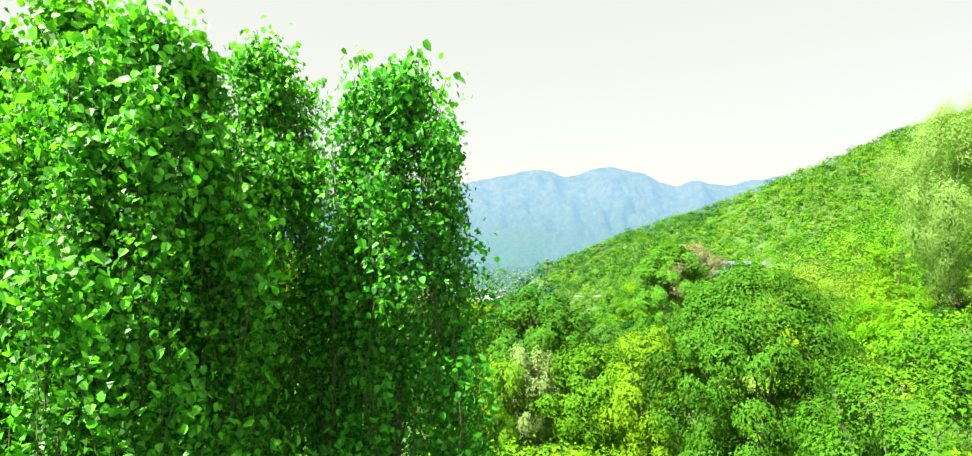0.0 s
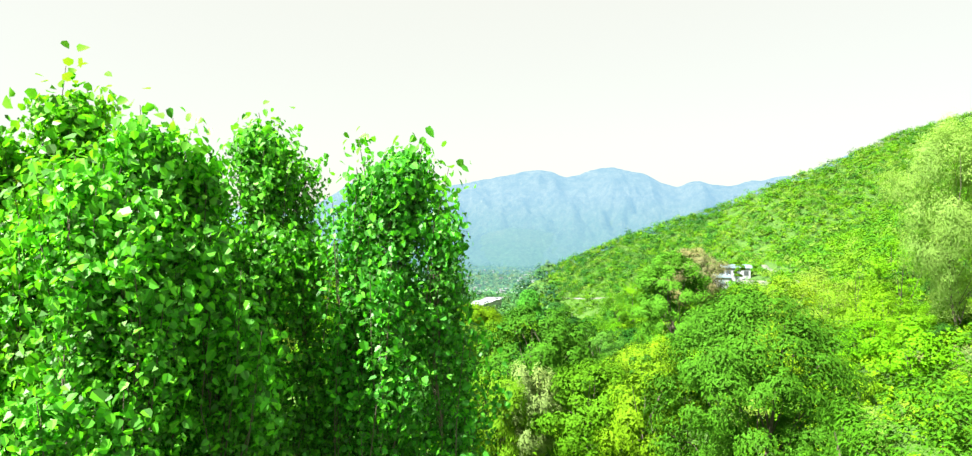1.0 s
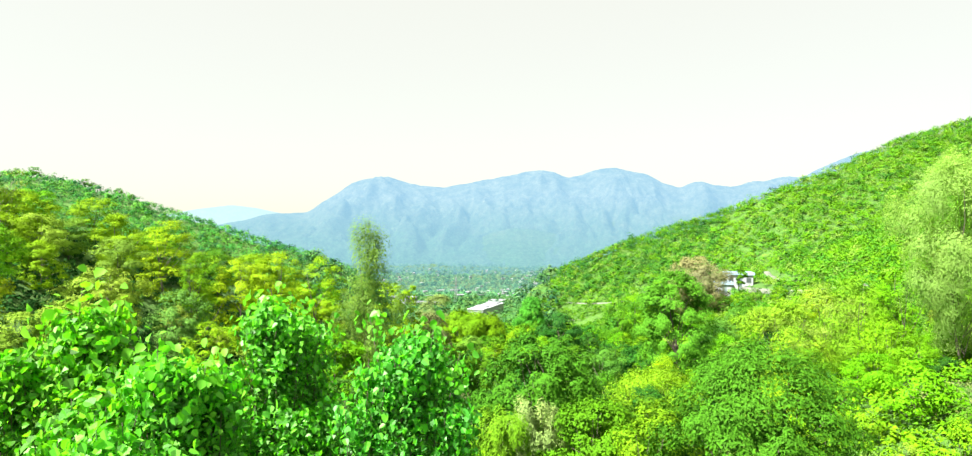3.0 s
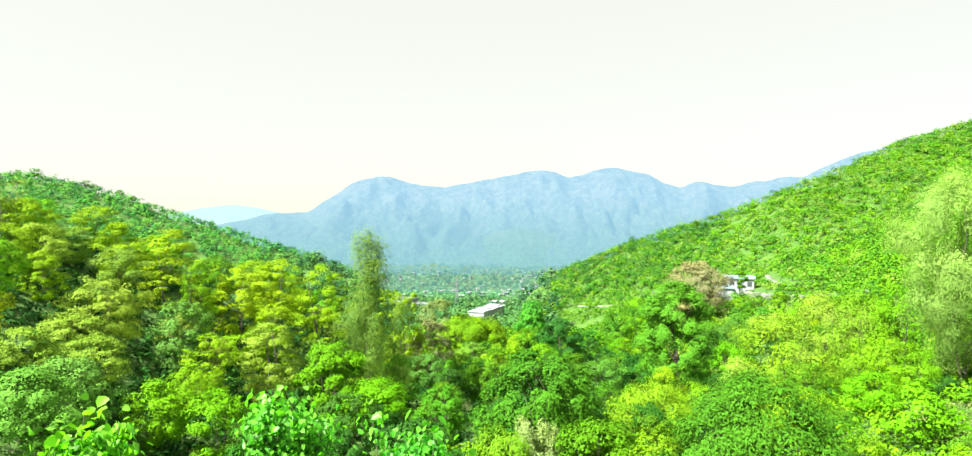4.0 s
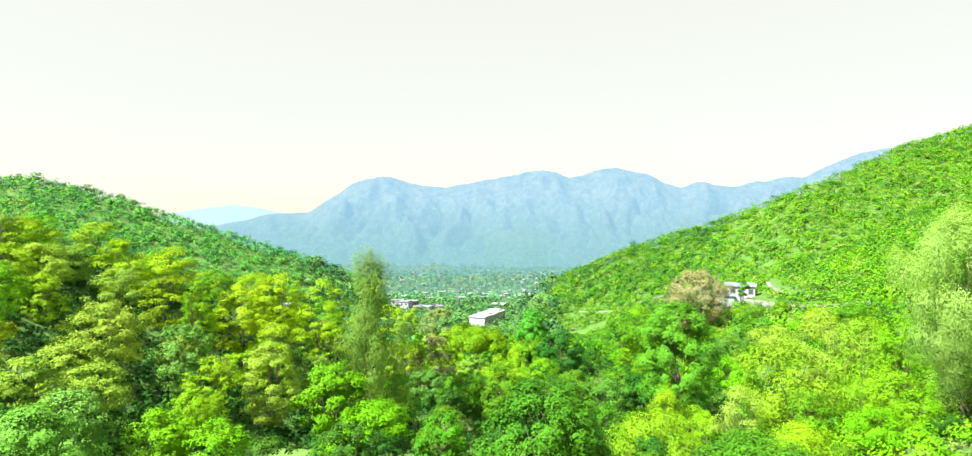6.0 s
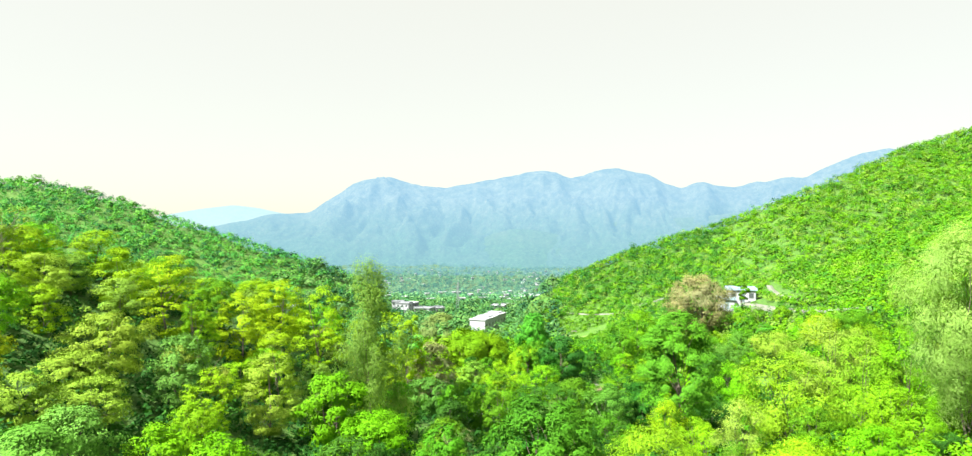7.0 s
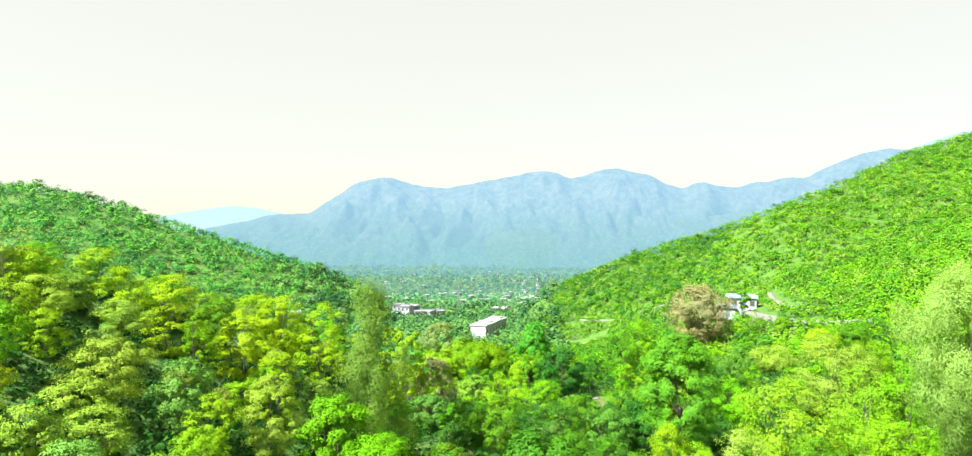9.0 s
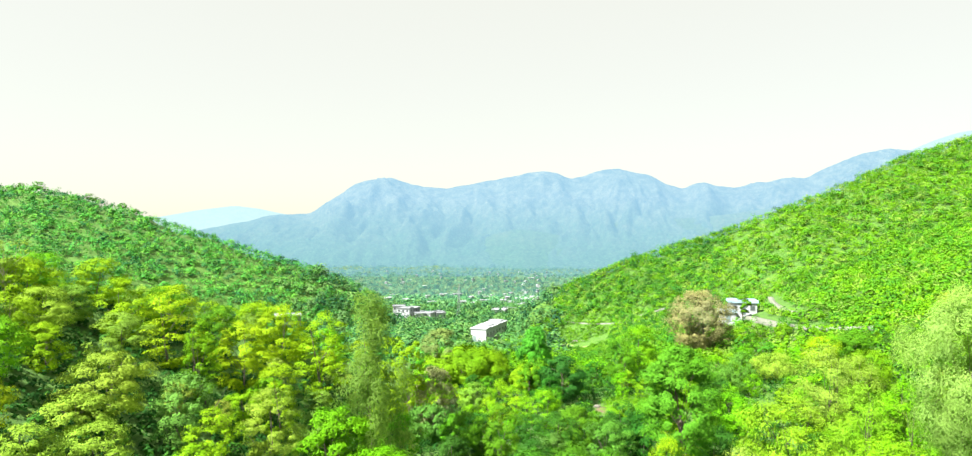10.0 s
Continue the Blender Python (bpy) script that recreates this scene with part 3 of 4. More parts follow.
single(tree(rng, "broadleaf_tree", height_to(-21.5, 30, 8.6), 5.0, 0.12, 60, 12000, 0.085, 0.7, 2, long=2.0, tuft=0.24, simple=True), "dark green leafy tree with pale sunlit tips", "tree", -21.5, 30, (0.125, 0.310, 0.035), 2.2)
single(tree(rng, "broadleaf_tree", height_to(-13.7, 56.5, 5.4), 6.0, 0.05, 60, 9500, 0.11, 0.9, 3, long=2.6, tuft=0.24, simple=True), "bright green bushy tree at the foot of the slope", "tree", -13.7, 56.5, FRESH, 2.8)

single(tree(rng, "acacia_tree", height_to(-46.5, 61, 19.8), 6.5, 0.3, 40, 1500, 0.12, 0.4, 2, BARK_PALE, shape="umbrella", long=2.0, simple=True), "thin pale tree with half-bare branches on the slope", "tree", -46.5, 61, OLIVE, 1.5)

def crown(style, x, y, top, wide, colour, words):
    """A tree or bush of the valley sides with a full crown of its own size."""
    kind, label, category, flat, long, up, down, tuft, fine, stems = {
        "acacia": ("acacia_tree", "acacia tree with a rounded feathery crown", "tree", 0.6, 2.8, 0.9, 0.0, 0.19, 0.0125, 1),
        "plates": ("acacia_tree", "acacia tree with flat layered tufts", "tree", 0.38, 2.6, 1.5, 0.0, 0.24, 0.0125, 1),
        "leafy": ("broadleaf_tree", "broadleaf tree with a dense rounded crown", "tree", 0.85, 2.0, 0.8, 0.0, 0.20, 0.0165, 2),
        "feather": ("feathery_bush", "bush with fine upright twigs", "shrub", 0.9, 3.6, 0.8, -0.5, 0.24, 0.0105, 4),
    }[style]
    ob = tree(rng, kind, height_to(x, y, top), wide, 0.03, 96, 7600 if wide < 5.5 else 10500, fine * wide * (1.0 if wide < 5.5 else 0.84), flat, stems, long=long, up=up, down=down, tuft=tuft, trunk=0.014, limbs=9, simple=True, ragged=0.14, fill=0.32)
    return single(ob, words + " " + label, category, x, y, colour, 0.36 * wide)


for row in (
    # wooded slope
    ("acacia", -33.5, 58, 13.4, 6.1, KHAKI, "large khaki-green"), ("acacia", -36.5, 52, 13.3, 4.0, GOLD, "bright yellow-green"), ("acacia", -30.2, 50, 11.3, 6.7, KHAKI, "broad khaki-green"),
    ("plates", -33.0, 66, 15.1, 6.3, GOLD, "bright yellow-green"), ("acacia", -26.8, 69, 11.0, 6.6, GOLD, "yellow-green"), ("acacia", -26.5, 81, 11.4, 7.5, GOLD, "tall yellow-green"),
    ("acacia", -20.0, 77, 11.0, 6.7, YELLOW, "yellow-green"), ("leafy", -28.6, 63, 11.9, 3.8, LIME, "lime green"), ("acacia", -26.2, 42, 8.1, 5.2, KHAKI, "khaki-green"),
    ("acacia", -29.8, 46, 9.0, 5.3, KHAKI, "low khaki-green"), ("acacia", -21.7, 49.5, 7.1, 4.3, YELLOW, "lime green"), ("leafy", -21.2, 46, 5.6, 3.5, LIME, "bright lime green"),
    ("acacia", -19.6, 56.5, 6.9, 6.2, KHAKI, "khaki-green"), ("leafy", -24.6, 51.5, 9.4, 4.9, (0.120, 0.270, 0.045), "greyish green"), ("acacia", -27.8, 38, 9.3, 4.4, KHAKI, "pale khaki-green"),
    ("leafy", -23.5, 35.5, 8.0, 4.7, (0.155, 0.350, 0.055), "bluish green"), ("leafy", -20.2, 39.2, 5.9, 4.4, FRESH, "bright green"), ("leafy", -16.6, 39.0, 5.5, 4.2, FRESH, "bright green"),
    ("acacia", -21.2, 63.5, 7.8, 4.8, YELLOW, "lime green"), ("leafy", -9.4, 53.2, 2.8, 6.2, FRESH, "bright green"), ("acacia", -41.0, 58, 15.6, 6.0, KHAKI, "khaki-green"),
    ("acacia", -38.0, 66, 15.8, 6.0, YELLOW, "yellow-green"), ("acacia", -46.0, 63, 18.0, 6.5, YELLOW, "yellow-green"), ("acacia", -43.5, 71, 17.6, 6.2, GOLD, "yellow-green"), ("leafy", -31.5, 74, 12.0, 5.0, GREEN, "mid-green"),
    # valley floor
    ("leafy", -2.6, 64.5, 2.7, 4.7, GREEN, "mid-green"), ("leafy", 0.9, 62.8, 3.8, 4.4, GREEN, "darker green"), ("leafy", 6.1, 79, 1.4, 3.9, LIME, "lime green"), ("leafy", 9.2, 70.5, 1.6, 5.0, GREEN, "mid-green"),
    ("feather", -3.0, 58.5, -0.1, 2.9, (0.25, 0.30, 0.10), "half-dry beige-green"), ("feather", 18.1, 87, -1.7, 7.0, LIME, "low lime green"), ("feather", 14.3, 53, 4.0, 3.2, GOLD, "small yellow-green"), ("leafy", 28.0, 81, 2.4, 6.0, DEEP, "dark green"),
    # right slope
    ("feather", 10.2, 40, 5.7, 5.6, (0.190, 0.365, 0.010), "broad yellow-green"), ("feather", 15.6, 41.2, 7.1, 3.3, GREY_GREEN, "pale green"), ("feather", 20.6, 45, 9.4, 6.8, (0.170, 0.320, 0.014), "large lime green"), ("feather", 23.0, 40.2, 11.5, 4.6, (0.150, 0.320, 0.014), "lime green"),
    ("feather", 22.1, 36.3, 9.6, 3.6, LIME, "lime green"), ("leafy", 19.8, 40.2, 7.2, 2.8, GREEN, "small mid-green"), ("feather", 35.3, 69, 8.6, 7.0, OLIVE, "tall olive-green"), ("leafy", 24.4, 38.7, 12.0, 3.3, FRESH, "bright green"),
    ("feather", 45.7, 89.7, 6.4, 4.8, GOLD, "bright yellow-green"), ("feather", 40.8, 73.6, 7.0, 5.6, KHAKI, "khaki-green"), ("feather", 35.3, 68.1, 4.4, 4.4, KHAKI, "low khaki-green"), ("feather", 33.7, 57.3, 6.0, 4.4, SPRING, "lime green"),
    ("feather", 44.1, 75.9, 7.0, 5.0, LIME, "bright lime green"), ("leafy", 28.1, 55.8, 3.4, 3.6, DEEP, "low dark green"), ("leafy", 36.7, 95.1, 3.0, 5.2, BLUEGREEN, "bluish green"), ("leafy", 32.4, 91.8, 1.8, 7.1, BLUEGREEN, "broad bluish green"),
    # The dark green at 21.9, 65.0 carries the shade on that bush.
    ("leafy", 28.8, 77.3, 1.4, 6.3, FRESH, "bright green"), ("leafy", 21.9, 65.0, 1.4, 5.2, DEEP, "dark green"), ("leafy", 13.6, 64.7, 0.9, 4.6, DEEP, "low dark green"), ("leafy", 18.1, 64.5, 1.6, 3.5, YELLOW, "small yellow-green"),
    ("leafy", 19.1, 32.0, 8.3, 2.6, FRESH, "low bright green"), ("leafy", 21.5, 32.8, 9.0, 2.3, LIME, "low lime green"), ("leafy", 21.9, 31.0, 8.3, 1.4, DEEP, "small dark green"), ("leafy", 24.4, 34.3, 9.6, 2.2, FRESH, "low bright green"),
    ("feather", 15.8, 33.5, 7.0, 3.7, (0.215, 0.390, 0.010), "low yellow-green"), ("leafy", 24.0, 120.0, 0.6, 7.6, GREEN, "tall mid-green"), ("leafy", 30.2, 132.3, 1.4, 7.4, FRESH, "tall bright green"), ("leafy", 41.1, 77.1, 4.3, 3.7, GREEN, "mid-green"),
    ("leafy", 39.7, 61.4, 5.0, 3.2, GREEN, "mid-green"), ("feather", 41.0, 93.6, 3.2, 6.3, KHAKI, "broad khaki-green"), ("leafy", 50.4, 90.5, 7.0, 5.2, GREEN, "mid-green"), ("leafy", 28.8, 67.3, 1.0, 3.2, DEEP, "small dark green"),
):
    crown(*row)


# wooded slope on the left
rng = np.random.default_rng(21)
for y in np.arange(34, 128, 3.7):
    for x in np.arange(-95, -9, 3.7):
        px, py = x + rng.uniform(-1.6, 1.6), y + rng.uniform(-1.6, 1.6)
        if abs(px) > 0.82 * py or py > 72 + 60 * np.clip(px / py + 0.75, 0, 0.5) or (38 < py < 51 and -0.385 < px / py < -0.285) or not free(px, py, 1.6):
            continue
        k = rng.uniform()
        if 36 < py < 51 and -0.56 < px / py < -0.24:
            plant("shrub", int(k * 97), px, py, rng.uniform(0.5, 0.8), [FRESH, LIME, GREEN][int(rng.integers(3))])
        elif px > -20 + 0.1 * py and py < 75:
            plant(["broadleaf_tree", "shrub"][int(k * 2)], int(k * 97), px, py, rng.uniform(0.55, 0.95), [GREEN, FRESH, GREEN, BLUEGREEN, DEEP][int(rng.integers(5))])
        elif k < 0.66:
            plant("acacia_tree", int(k * 97), px, py, rng.uniform(0.58, 0.95), ([YELLOW, YELLOW, LIME, YELLOW, OLIVE] if py > 47 or px < -0.52 * py else [FRESH, LIME, GREEN, FRESH, OLIVE])[int(rng.integers(5))], rng.uniform(0.9, 1.15))
        elif k < 0.90:
            plant("broadleaf_tree", int(k * 97), px, py, rng.uniform(0.6, 0.95), ([GREEN, BLUEGREEN, DEEP, BLUEGREEN] if py > 47 else [GREEN, FRESH, LIME, BLUEGREEN])[int(rng.integers(4))])
        else:
            plant("feathery_shrub", int(k * 97), px, py, rng.uniform(0.7, 1.1), OLIVE)

# valley floor and the near right side
rng = np.random.default_rng(22)
for y in np.arange(20, 46, 2.3):
    for x in np.arange(11, 36, 2.3):
        px, py = x + rng.uniform(-0.9, 0.9), y + rng.uniform(-0.9, 0.9)
        if px > 0.84 * py or px < 0.36 * py or (px - 20.3) ** 2 + (py - 27.6) ** 2 < 7 or not free(px, py, 0.75):
            continue
        plant(["shrub", "feathery_shrub"][int(rng.integers(2))], int(rng.integers(9)), px, py, rng.uniform(0.30, 0.62), [LIME, GREEN, FRESH, GREY_GREEN, SPRING, KHAKI][int(rng.integers(6))])
for y in np.arange(44, 100, 3.4):
    for x in np.arange(26, 70, 3.4):
        px, py = x + rng.uniform(-1.4, 1.4), y + rng.uniform(-1.4, 1.4)
        if px > 0.80 * py or px < 12 + 0.34 * py or px > 46 + 0.30 * py or not free(px, py, 1.2):
            continue
        plant(["feathery_shrub", "shrub", "feathery_shrub"][int(rng.integers(3))], int(rng.integers(9)), px, py, rng.uniform(0.4, 0.78), [LIME, OLIVE, SPRING, GREEN, LIME, FRESH, KHAKI, DEEP][int(rng.integers(8))])
for y in np.arange(20, 122, 3.9):
    for x in np.arange(-12, 78, 3.9):
        px, py = x + rng.uniform(-1.7, 1.7), y + rng.uniform(-1.7, 1.7)
        if px > 0.82 * py or px > 16 + 0.36 * py or py < 24 and px < 12 or 0.15 < px / py < 0.215 and 77 < py < 100 or not free(px, py, 1.3):
            continue
        if (18 < px < 36 and 158 < py < 185) or py > 105 and px < 5 and py > 140:
            continue
        k = rng.uniform()
        if px > 10 + 0.1 * py:
            kind = ["shrub", "shrub", "feathery_shrub", "broadleaf_tree" if px < 0.45 * py else "shrub"][int(k * 4)]
            plant(kind, int(k * 97), px, py, rng.uniform(0.55, 1.05) if kind != "broadleaf_tree" else rng.uniform(0.4, 0.7), [LIME, FRESH, LIME, FRESH, GREEN][int(rng.integers(5))])
        else:
            if -12 < px < 6 and 74 < py < 104:
                plant("feathery_shrub", int(k * 97), px, py, rng.uniform(0.6, 0.95), [LIME, YELLOW, LIME][int(rng.integers(3))])
                continue
            if py < 72 and px < 2:
                plant(["broadleaf_tree", "shrub"][int(k * 2)], int(k * 97), px, py, rng.uniform(0.5, 0.85), [DEEP, BLUEGREEN, DEEP, GREEN, DEEP][int(rng.integers(5))])
                continue
            kind = ["broadleaf_tree", "broadleaf_tree", "shrub", "feathery_shrub", "acacia_tree"][int(k * 5)]
            # DEEP comes up often here, standing for deep shade in the valley.
            plant(kind, int(k * 97), px, py, rng.uniform(0.5, 0.95), [GREEN, GREEN, BLUEGREEN, DEEP, DEEP, GREEN, DEEP][int(rng.integers(7))])


# far scrub, too many to count
rng = np.random.default_rng(23)


def scrub(name, label, xs, ys, sizes, leaves, colour, mat=LEAF):
    """Bushes over a hillside, joined: each a few rounded lobes of leaf, their blades facing outwards."""
    zs = height(xs, ys)
    n = len(xs)
    d = unit(rng.normal(size=(n, leaves, 3)))
    d[..., 2] = np.abs(d[..., 2])
    lobes = rng.normal(size=(n, 4, 3)) * np.array([0.34, 0.34, 0.26])
    lobes[..., 2] = np.abs(lobes[..., 2])
    which = rng.integers(0, 4, size=(n, leaves))
    off = np.take_along_axis(lobes, which[..., None].repeat(3, -1), 1)
    s = sizes[:, None, None]
    at = np.stack([xs, ys, zs], -1)[:, None] + s * (off + d * np.array([0.46, 0.46, 0.62]) * rng.uniform(0.75, 1.08, (n, leaves, 1))) + np.array([0, 0, 0.12]) * s
    nrm = unit(d + 0.5 * unit(off + np.array([0, 0, 0.2])) + np.array([0, 0, 0.15]) + 0.22 * rng.normal(size=d.shape))
    size = (sizes[:, None] * rng.uniform(0.85, 1.35, (n, leaves)) / leaves ** 0.5).ravel()
    v, q = blades(rng, at.reshape(-1, 3), nrm.reshape(-1, 3), size, 1.4, simple=True)
    ob = tagged(new(name, quads(name, v, q, mat)), label, "shrubs", kind="stuff")
    ob.color = (*colour, 1)
    return ob


def strewn(n, x0, x1, y0, y1, keep):
    x, y = rng.uniform(x0, x1, n), rng.uniform(y0, y1, n)
    ok = keep(x, y)
    return x[ok], y[ok]


ROAD = [(59.3, 149.5), (58.4, 140), (57.6, 130), (57.2, 120), (57.8, 110.3), (60, 101)]
TRACK = [(72, 167.4), (69, 159), (67.6, 154), (65.3, 145), (64, 136.6)]


def off_road(x, y):
    """True where no road passes close by, counted more in front of it."""
    ok = np.ones(np.shape(x), bool)
    for way, clear in ((ROAD, 3.0), (TRACK, 1.8)):
        p = np.array(way, float)
        t = np.linspace(0, len(p) - 1, 14 * len(p))
        for a, b in zip(np.interp(t, np.arange(len(p)), p[:, 0]), np.interp(t, np.arange(len(p)), p[:, 1])):
            ok &= (x - a) ** 2 + ((y - b) * np.where(y < b, 0.42, 1.2)) ** 2 > clear ** 2
    return ok & ~((np.abs(x - 58.5) < 5) & (y > 147) & (y < 159))


def open_field(x, y):
    """True outside the small field at the valley's mouth and the gap before it."""
    u = x / np.maximum(y, 1.0)
    return ~((u > 0.105) & (u < 0.185) & (y > 172) & (y < 216))


def open_view(x, y):
    """True outside the clear ground before the long white building."""
    u = x / np.maximum(y, 1.0)
    return ~((u > -0.045) & (u < 0.022) & (y > 188) & (y < 244)) & ~((u > -0.15) & (u < -0.065) & (y > 352) & (y < 432))


def right_hill(x, y):
    return (x > np.where(y < 95, 40 + 0.30 * y, np.where(y > 150, 18 + 0.02 * y, 24 + 0.05 * y))) & (x < 0.82 * y) & (y > 40) & (y < right_crest(x / y) + 7) & off_road(x, y) & open_field(x, y)


for share, colour, small, large, leaves in ((6500, (0.150, 0.320, 0.005), 0.7, 1.3, 28), (7500, (0.135, 0.310, 0.006), 1.0, 1.9, 46), (4200, (0.100, 0.265, 0.010), 1.2, 2.3, 54), (3600, (0.195, 0.325, 0.045), 1.0, 2.0, 50), (1500, (0.050, 0.180, 0.016), 1.2, 2.6, 62)):
    x, y = strewn(share * 2, 18, 260, 40, 330, right_hill)
    scrub("hillside_scrub", "dense bright green scrub covering the stony hillside", x, y, rng.uniform(small, large, len(x)), leaves, colour)
for share, colour in ((2400, (0.085, 0.320, 0.050)), (1900, (0.135, 0.375, 0.050)), (1500, (0.032, 0.160, 0.046))):
    x, y = strewn(int(share * 1.5), -260, -10, 150, 301, lambda x, y: (x > -0.84 * y) & (x < -0.05 * y))
    scrub("hill_trees", "small green trees covering the far hill", x, y, rng.uniform(1.1, 2.9, len(x)), 42, colour)
# lone trees on the far hill's crest
for u, size in ((-0.735, 0.6), (-0.708, 0.85), (-0.700, 0.5), (-0.628, 0.7), (-0.615, 0.55), (-0.575, 0.65), (-0.555, 0.5), (-0.52, 0.45), (-0.45, 0.4)):
    plant("acacia_tree", int(abs(u) * 1000), u * 289, 289, size, GREEN, 0.9)
# The darker green puts the shade between the trees into the undergrowth.
for share, colour in ((500, GREEN), (2000, (0.024, 0.090, 0.012))):
    x, y = strewn(share * 2, -14, 62, 38, 128, lambda x, y: (x < 14 + 0.38 * y) & (x > -14 + 0.02 * y) & ~((x > 0.155 * y) & (x < 0.21 * y) & (y > 88) & (y < 99)))
    scrub("undergrowth", "low leafy undergrowth between the valley trees", x, y, rng.uniform(0.5, 1.1, len(x)), 24, colour)
# GREEN and DEEP fill the gaps with dark tones in place of shade.
for share, colour in ((900, LIME), (700, FRESH), (800, GREEN), (800, DEEP)):
    x, y = strewn(share * 2, 24, 80, 40, 112, lambda x, y: (x < 0.82 * y) & (x > 10 + 0.34 * y) & (x < 50 + 0.30 * y))
    scrub("undergrowth", "low lime green undergrowth between the shrubs of the slope", x, y, rng.uniform(0.6, 1.2, len(x)), 26, colour)
for share, colour in ((600, LIME), (500, FRESH), (500, GREEN)):
    x, y = strewn(share * 2, 7, 36, 15, 48, lambda x, y: (x < 0.84 * y) & (x > 0.36 * y) & ((x - 20.3) ** 2 + (y - 27.6) ** 2 > 1.7 ** 2))
    scrub("undergrowth", "low lime green undergrowth on the near slope", x, y, rng.uniform(0.3, 0.75, len(x)), 28, colour)
# Both greens are darkened to stand for shade under the crowns.
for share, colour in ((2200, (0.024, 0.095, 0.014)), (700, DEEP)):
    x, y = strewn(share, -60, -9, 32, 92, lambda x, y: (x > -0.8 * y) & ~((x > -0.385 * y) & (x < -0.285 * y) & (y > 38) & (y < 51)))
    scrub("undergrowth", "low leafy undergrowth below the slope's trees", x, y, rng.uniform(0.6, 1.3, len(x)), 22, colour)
x, y = strewn(170, 18.4, 22.4, 25.4, 30, lambda x, y: x < 0.9 * y)
scrub("dry_tufts", "small dry pale tufts of grass on the near slope", x, y, rng.uniform(0.18, 0.42, len(x)), 30, (0.26, 0.32, 0.08))
x, y = strewn(900, 36, 66, 98, 134, lambda x, y: (x > 0.37 * y) & (x < 0.5 * y) & off_road(x, y))
scrub("dry_scrub", "grey dry scrub and bare twigs on the stony slope", x, y, rng.uniform(0.6, 1.3, len(x)), 30, (0.12, 0.145, 0.075))
x, y = strewn(900, -4, 9, 20, 42, lambda x, y: x > -0.1 * y)
scrub("undergrowth", "low lime green undergrowth on the near slope", x, y, rng.uniform(0.4, 0.9, len(x)), 34, LIME)
for share, colour in ((1000, GREEN), (700, (0.115, 0.285, 0.010)), (400, DEEP)):
    x, y = strewn(share, 16, 42, 165, 222, lambda x, y: ~open_field(x, y) & ((y < 194) | (y > 202)))
    scrub("field_edge_bushes", "small scattered bushes round the field", x, y, rng.uniform(0.5, 1.25, len(x)), 30, colour)
x, y = strewn(2600, 18, 100, 150, 265, lambda x, y: right_hill(x, y) & (x < 0.36 * y))
scrub("hillside_scrub", "dark green bushes among the lighter scrub of the hill's foot", x, y, rng.uniform(0.9, 2.3, len(x)), 64, (0.045, 0.165, 0.020))
for share, colour in ((260, GREEN), (260, FRESH), (160, LIME), (120, DEEP)):
    x, y = strewn(share * 2, -20, 50, 112, 222, lambda x, y: (x < np.where(y > 145, 18 + 0.02 * y, 30 + 0.05 * y)) & (x > -0.1 * y) & open_field(x, y) & open_view(x, y))
    scrub("valley_thicket", "green trees crowding the lower valley", x, y, rng.uniform(1.4, 3.0, len(x)), 90, colour)
# Raised blue in these greens puts haze over the town into the colour.
for share, colour in ((1900, (0.070, 0.200, 0.054)), (1200, (0.118, 0.250, 0.074)), (1400, (0.028, 0.108, 0.042))):
    y = 165 * np.exp(rng.uniform(0, 1.5, share))
    x = rng.uniform(-0.32, 0.22, share) * y
    ok = open_field(x, y) & open_view(x, y) & ((y > 262) | (x < 18 + 0.02 * y))
    scrub("valley_trees", "green trees between the houses of the valley town", x[ok], y[ok], rng.uniform(1.5, 2.4, ok.sum()) ** 2 * np.clip(0.4 + y[ok] / 560, 0.6, 1.3), 46, colour)
# Base colours hold blue haze as well as the glow of the materials.
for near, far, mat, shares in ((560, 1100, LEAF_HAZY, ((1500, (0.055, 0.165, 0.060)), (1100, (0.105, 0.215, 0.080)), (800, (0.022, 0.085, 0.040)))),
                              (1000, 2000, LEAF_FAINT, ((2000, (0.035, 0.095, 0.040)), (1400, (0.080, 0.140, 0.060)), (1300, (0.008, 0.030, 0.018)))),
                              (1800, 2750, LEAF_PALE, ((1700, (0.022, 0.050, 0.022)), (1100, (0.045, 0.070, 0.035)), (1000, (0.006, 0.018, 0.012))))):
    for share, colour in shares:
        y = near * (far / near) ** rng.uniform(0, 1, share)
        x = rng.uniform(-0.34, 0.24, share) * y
        scrub("plain_trees", "green trees across the far valley plain, blued by painted haze", x, y, rng.uniform(1.5, 2.5, share) ** 2 * (0.6 + y / 1700), 17, colour, mat)


# ---- buildings, roads and walls ----
rng = np.random.default_rng(24)


def block(cx, cy, cz, sx, sy, sz):
    """A box's points and faces."""
    c = np.array([[a, b, d] for d in (-1, 1) for b in (-1, 1) for a in (-1, 1)], float) * 0.5 * np.array([sx, sy, sz]) + np.array([cx, cy, cz])
    return c, np.array([[0, 2, 3, 1], [4, 5, 7, 6], [0, 1, 5, 4], [2, 6, 7, 3], [0, 4, 6, 2], [1, 3, 7, 5]])


def flat_faced(base):
    """Gives every part of a building crisp flat faces."""
    for ob in base.children_recursive:
        ob.data.shade_flat()
    return base


